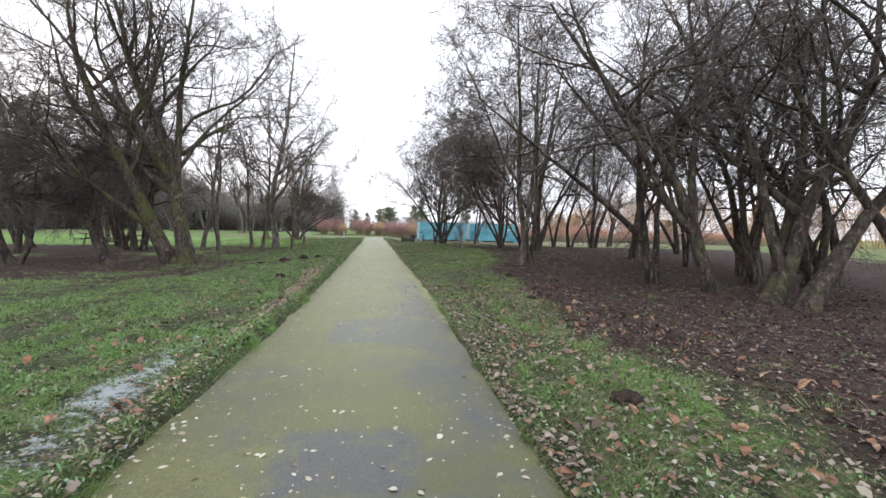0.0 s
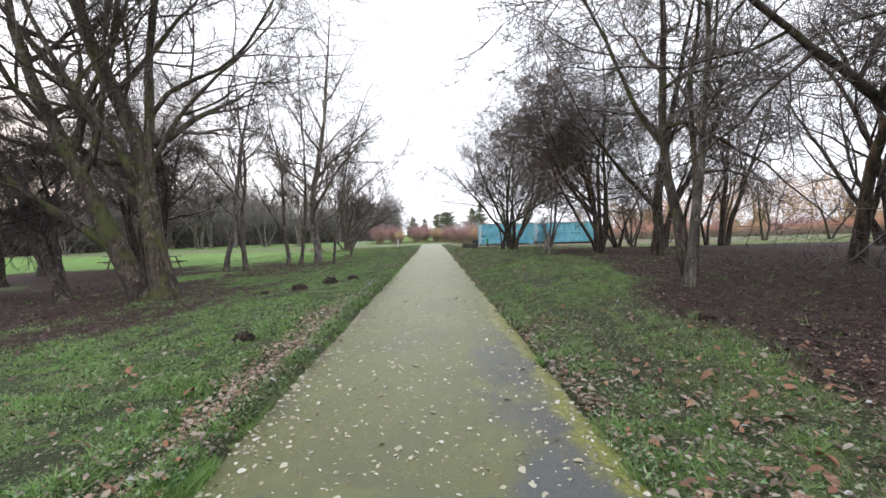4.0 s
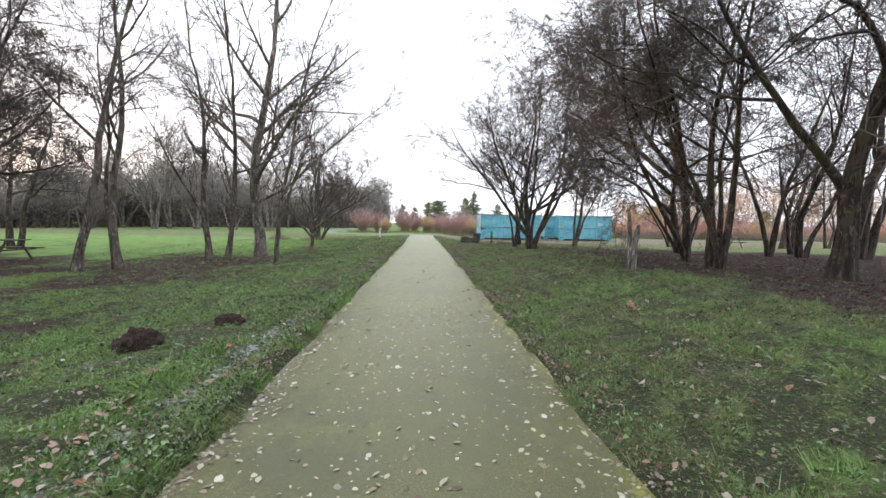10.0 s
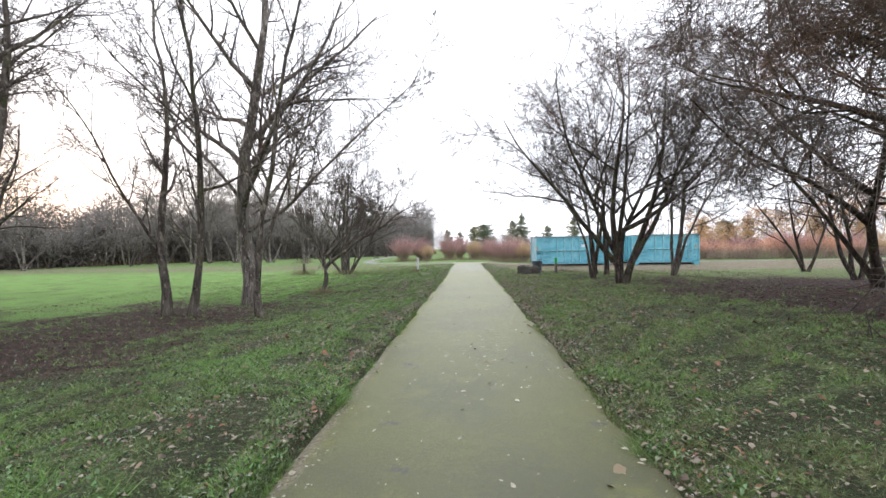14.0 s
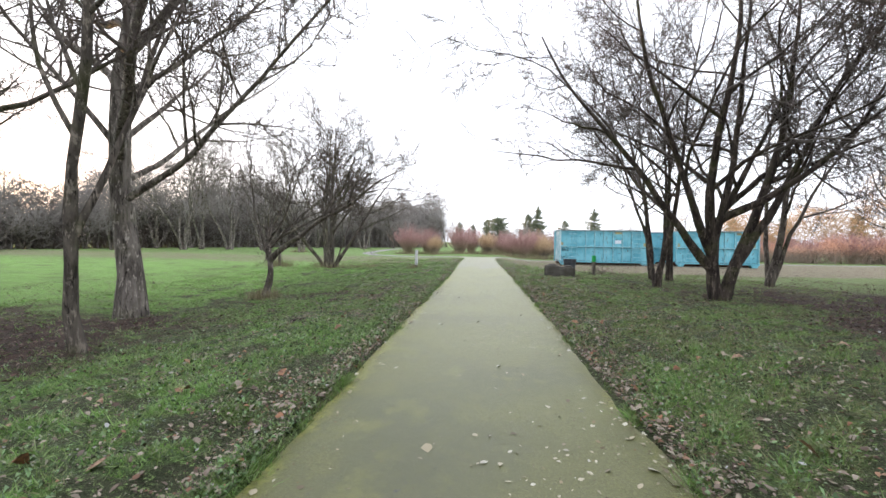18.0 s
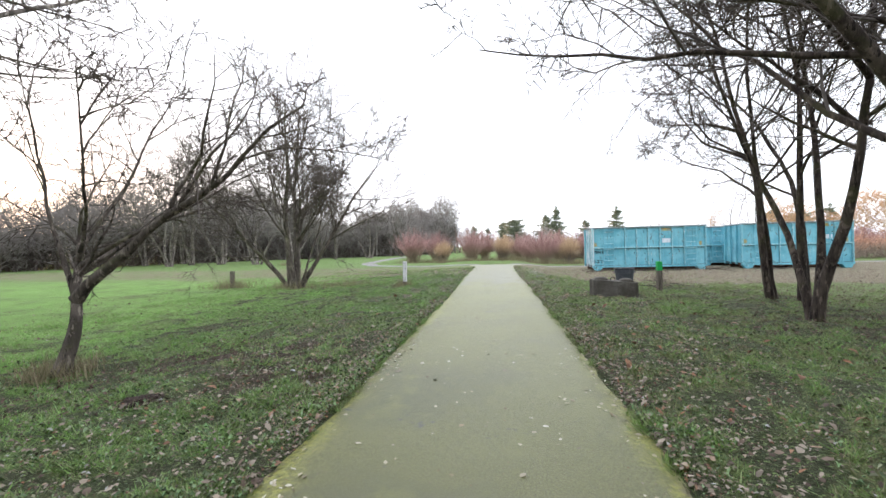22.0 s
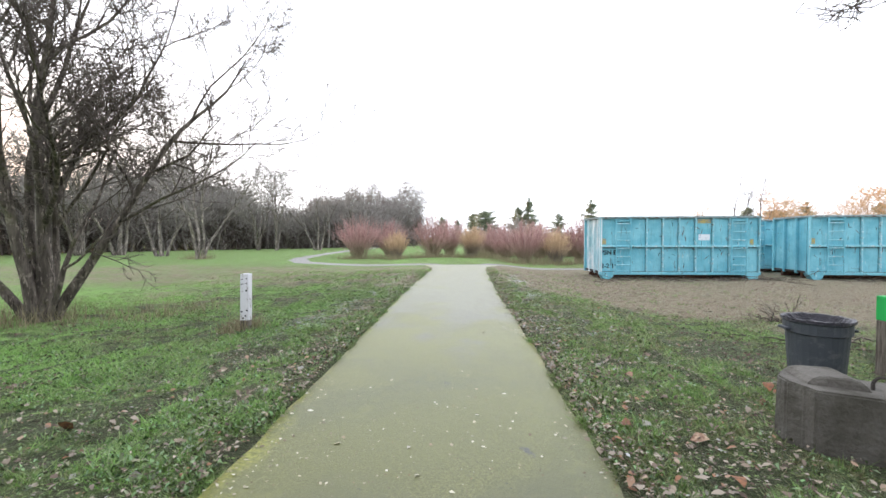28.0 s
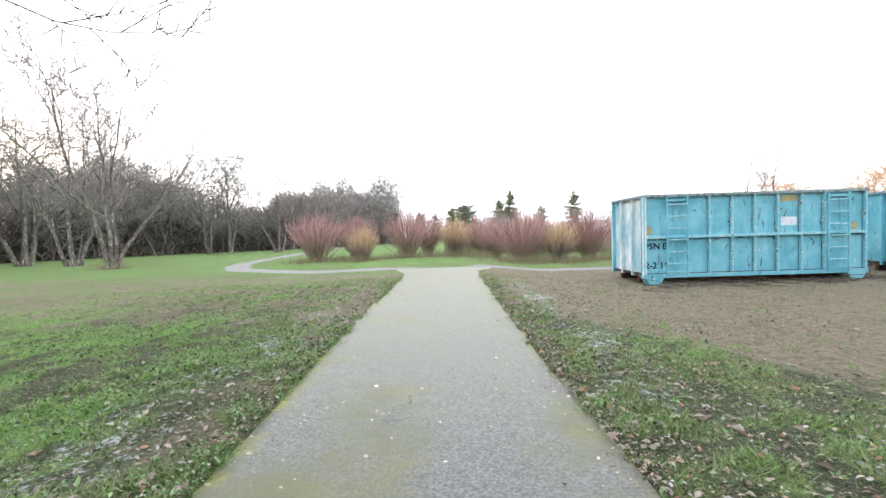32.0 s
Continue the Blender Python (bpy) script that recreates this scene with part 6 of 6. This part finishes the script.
z = height(x, y) + rng.uniform(0.0, 0.065, n) * (1 - li)
size = np.clip(rng.gamma(3, 0.0085, n), 0.012, 0.085) * (1 + 0.3 * (lane > 0) * (1 - smooth(9, 13, s_)))
near = ~frost & (np.abs(lane) < 3.8) & (li < 0.6)
far = ~frost & ~near
leaves("leaf_litter", x[near], y[near], z[near], size[near], 902, M_leaf_brown, "brown and tan fallen leaves lying in the grass", 0.8)
leaves("leaf_litter", x[far], y[far], z[far], size[far] * 1.1, 904, M_leaf_dark, "dull brown leaves strewn under the trees", 0.8, True)
leaves("frosted_leaves", x[frost], y[frost], z[frost] + 0.015, size[frost] * 0.75, 903, M_leaf_frost, "pale frosted leaves among the grass", 0.8)

# grass: short blades in clumps, with bare gaps between them
n = 300000
side = np.where(rng.uniform(0, 1, n) < 0.55, -1, 1)
lane = side * (1.29 + 9.5 * rng.uniform(0, 1, n) ** 2.0)
s_ = rng.uniform(-0.5, 60, n)
x, y = xy(lane + mid(s_), s_)
up = tuft(x, y)
odds = (1 - 0.93 * litter(x, y)) * (1 - 0.9 * dirt(x, y)) * np.clip(0.55 + 1.05 * up, 0.06, 1) * (1 - 0.8 * np.exp(-((lane + 1.77) / 0.14) ** 2) * (s_ < 26))
keep = rng.uniform(0, 1, n) < odds * smooth(1.24, 1.42, np.abs(lane) + 0.09 * lumps(x, y, 0.5, 2) + 0.05 * lumps(x, y, 0.2, 1))
x, y, up = x[keep], y[keep], up[keep]
n = len(x)
B = 7
tall = np.clip(0.045 + 0.042 * up, 0.018, 0.10) * rng.uniform(0.6, 1.4, n)
lie = rng.normal(0, 0.6, (n, 2))
cx = (x[:, None] + rng.normal(0, 0.028, (n, B))).ravel()
cy = (y[:, None] + rng.normal(0, 0.028, (n, B))).ravel()
h = (tall[:, None] * rng.uniform(0.5, 1.2, (n, B))).ravel()
a = rng.uniform(0, 2 * math.pi, n * B)
w = rng.uniform(0.0035, 0.0075, n * B)
lean = (np.repeat(lie, B, 0) + rng.normal(0, 0.6, (n * B, 2))) * h[:, None]
z = height(cx, cy) - 0.01
V = np.stack([np.stack([cx + np.cos(a) * w, cy + np.sin(a) * w, z], -1), np.stack([cx - np.cos(a) * w, cy - np.sin(a) * w, z], -1), np.stack([cx + lean[:, 0], cy + lean[:, 1], z + h], -1)], 1).reshape(-1, 3)
grass_mesh = mesh_np("grass", V, None, np.arange(n * B * 3).reshape(-1, 3), False)
# the tuft term dulls blades in hollows, self-shadow put into their colour
tone = np.clip(0.60 + 0.45 * up + 0.35 * lush_glow(x, y) - 0.55 * sere(x, y) + rng.normal(0, 0.28, n), 0, 1)
grass_mesh.attributes.new("tone", "FLOAT", "POINT").data.foreach_set("value", np.repeat(tone, B * 3).astype(np.float32))
tagged(part("grass", grass_mesh, M_grass), "short tufty green winter grass beside the path", "grass", kind="stuff")

# big russet leaves by the first trees
n = 520
s_ = np.concatenate([rng.uniform(0.8, 10.5, n - 160), rng.uniform(10.5, 44, 160)])
d = np.where(rng.uniform(0, 1, n) < 0.75, rng.uniform(1.6, 4.8, n), rng.uniform(-3.2, -1.4, n))
x, y = xy(d, s_)
leaves("russet_leaves", x, y, height(x, y) + 0.03, rng.uniform(0.06, 0.14, n), 907, M_leaf_russet, "large curled russet leaves lying on the turf", 1.2)
# a drift of leaves in the furrow beside the paving
n = 8000
s_ = rng.uniform(3, 17, n)
lane = -1.74 + rng.normal(0, 0.13, n) - 0.05 * rng.uniform(0, 1, n) * (s_ - 9)
x, y = xy(lane + mid(s_), s_)
keep = rng.uniform(0, 1, n) < (0.25 + 0.75 * smooth(6, 9, s_) * (1 - smooth(13, 17, s_))) * np.clip(0.7 + 0.6 * lumps(x, y, 0.9, 1), 0.1, 1)
x, y = x[keep], y[keep]
n = len(x)
leaves("furrow_leaves", x, y, height(x, y) + rng.uniform(0.01, 0.05, n), np.clip(rng.gamma(4, 0.0085, n), 0.015, 0.075), 908, M_leaf_drift, "tan and russet leaves drifted along the path's edge", 0.9)
# scraps of straw, chips and leaf on the trodden yard and along the verges of the path's end
n = 34000
d = np.concatenate([rng.uniform(1.6, 20, 20000), -1.35 - np.abs(rng.normal(0, 0.8, 7000)), 1.45 + np.abs(rng.normal(0, 0.8, 7000))])
s_ = np.concatenate([rng.uniform(46, 62, 20000), rng.uniform(40, 58, 14000)])
x, y = xy(d, s_)
keep = rng.uniform(0, 1, n) < np.where(np.arange(n) < 20000, dirt(x, y), 0.75) * np.clip(0.6 + 0.6 * lumps(x, y, 1.0, 2), 0.1, 1)
x, y = x[keep], y[keep]
n = len(x)
leaves("ground_scraps", x, y, height(x, y) + rng.uniform(0.004, 0.03, n), np.clip(rng.gamma(2.4, 0.014, n), 0.012, 0.11), 909, M_scraps, "dry straw, chips and leaf scraps on trodden earth", 0.5, True)
# crumbs of leaf and grit on the path
n = 30000
lane = rng.uniform(-1.32, 1.32, n)
lane = np.where(rng.uniform(0, 1, n) < 0.45, np.sign(lane) * (1.34 - np.abs(rng.normal(0, 0.13, n))), lane)
s_ = rng.uniform(-0.5, 62, n)
x, y = xy(lane + mid(s_), s_)
leaves("path_crumbs", x, y, on_path(lane, x, y) + 0.001, rng.uniform(0.005, 0.016, n), 906, M_leaf_brown, "small dark crumbs of leaf and grit on the path", 0.3, True)
# low weeds and moss flakes in the turf
n = 560000
lane = np.where(rng.uniform(0, 1, n) < 0.58, -1, 1) * (1.33 + 6.0 * rng.uniform(0, 1, n) ** 1.8)
s_ = rng.uniform(-0.5, 58, n)
x, y = xy(lane + mid(s_), s_)
keep = rng.uniform(0, 1, n) < (1 - 0.9 * litter(x, y)) * (1 - 0.85 * dirt(x, y)) * np.clip(0.45 + 0.9 * tuft(x, y), 0.05, 1) * np.where(lane < 0, 1, 0.7) * (1 - 0.9 * np.exp(-((lane + 1.75) / 0.16) ** 2) * (s_ < 16))
x, y = x[keep], y[keep]
n = len(x)
leaves("weeds", x, y, height(x, y) + rng.uniform(0.0, 0.055, n), np.clip(rng.gamma(3, 0.0078, n), 0.010, 0.042), 905, M_weed, "small grey-green weed leaves matted in the turf", 1.8, True, "weeds")

# rough grass at the feet of trees, shrubs and posts
spots = [(-16.4, 45.5, 0.8, 0.5), (-11.1, 45.1, 0.25, 0.3), (-19.5, 45.2, 0.7, 0.55), (-11.9, 34.4, 0.35, 0.35), (-32.7, 66.5, 0.9, 0.7), (-14.5, 46.5, 1.2, 0.35)]
for d, s_ in [(-8.8, 71.6), (-7.0, 72.4), (-5.2, 71.0), (-3.4, 72.2), (-2.0, 72.2), (-0.6, 72.8), (1.0, 72.4), (2.4, 71), (3.6, 67.9), (5.4, 68.0), (6.9, 67.8), (8.4, 68.5), (10, 69), (12, 68.8), (14, 69), (17, 68), (21, 68), (5.8, 70.5), (2.0, 75)]:
    spots.append((*xy(d, s_), 1.0, 0.6))
V = []
for x, y, r, h in spots:
    n = 420
    cx, cy = x + rng.normal(0, r * 0.6, n), y + rng.normal(0, r * 0.6, n)
    a = rng.uniform(0, 6.28, n)
    hh = h * rng.uniform(0.4, 1.1, n)
    z = height(cx, cy) - 0.01
    ln = rng.normal(0, 0.35, (n, 2)) * hh[:, None]
    V.append(np.stack([np.stack([cx + np.cos(a) * 0.008, cy + np.sin(a) * 0.008, z], -1), np.stack([cx - np.cos(a) * 0.008, cy - np.sin(a) * 0.008, z], -1), np.stack([cx + ln[:, 0], cy + ln[:, 1], z + hh], -1)], 1).reshape(-1, 3))
V = np.concatenate(V)
tagged(part("dry_grass", mesh_np("dry_grass", V, None, np.arange(len(V)).reshape(-1, 3), False), M_straw), "tufts of tall straw-coloured dry grass", "grass", kind="stuff")


# ---- far house and poplars ----
M_wall = material("pale_house_wall", lambda nt: mix(nt, grain(nt, 3, 4), (0.62, 0.60, 0.57), (0.72, 0.70, 0.67)), 0.9)
M_roof = material("grey_shingle_roof", lambda nt: mix(nt, ramp(nt, grain(nt, 5, 5, 0.7, (1, 1, 4)), 0.4, 0.6), (0.17, 0.17, 0.18), (0.27, 0.27, 0.28)), 0.9)
M_pane = material("dark_window_glass", (0.05, 0.06, 0.07), 0.1)
hx, hy = -58.0, 174.0
root = thing("house", hx, hy, gz(hx, hy), 24, "far pale house with a low grey gable roof", "house")
part("wall", box(-7, -4, 0, 7, 4, 4.2), M_wall, root)
bm = bmesh.new()
v = [bm.verts.new(p) for p in ((-7.6, -4.7, 4.0), (7.6, -4.7, 4.0), (7.6, 4.7, 4.0), (-7.6, 4.7, 4.0), (-7.6, 0, 7.0), (7.6, 0, 7.0))]
for f in ((0, 1, 5, 4), (2, 3, 4, 5), (0, 4, 3), (1, 2, 5), (3, 2, 1, 0)):
    bm.faces.new([v[i] for i in f])
part("roof", bm, M_roof, root)
part("chimney", box(3.2, 0.4, 5.8, 4.0, 1.2, 7.8), M_wall, root)
for wx in (-5.2, -1.0, 3.6):
    w = part("window", box(wx, -4.06, 1.1, wx + 1.7, -3.98, 2.5), M_wall, root)
    part("pane", box(wx + 0.1, -4.08, 1.2, wx + 1.6, -4.065, 2.4), M_pane, w)
for k, (x, y) in enumerate([(12.7, 85.0), (15.6, 86.5)]):
    tree(160 + k, x, y, "slender", [(0, 0, 0.05 - 0.1 * k, 0, 9.4, 0.10, 0.1), (0, 0, 0.25 - 0.5 * k, 0, 7.5, 0.07, 0.3)], "tall thin bare tree rising behind the containers", 0.8, M_bark, M_twig, sides=6)
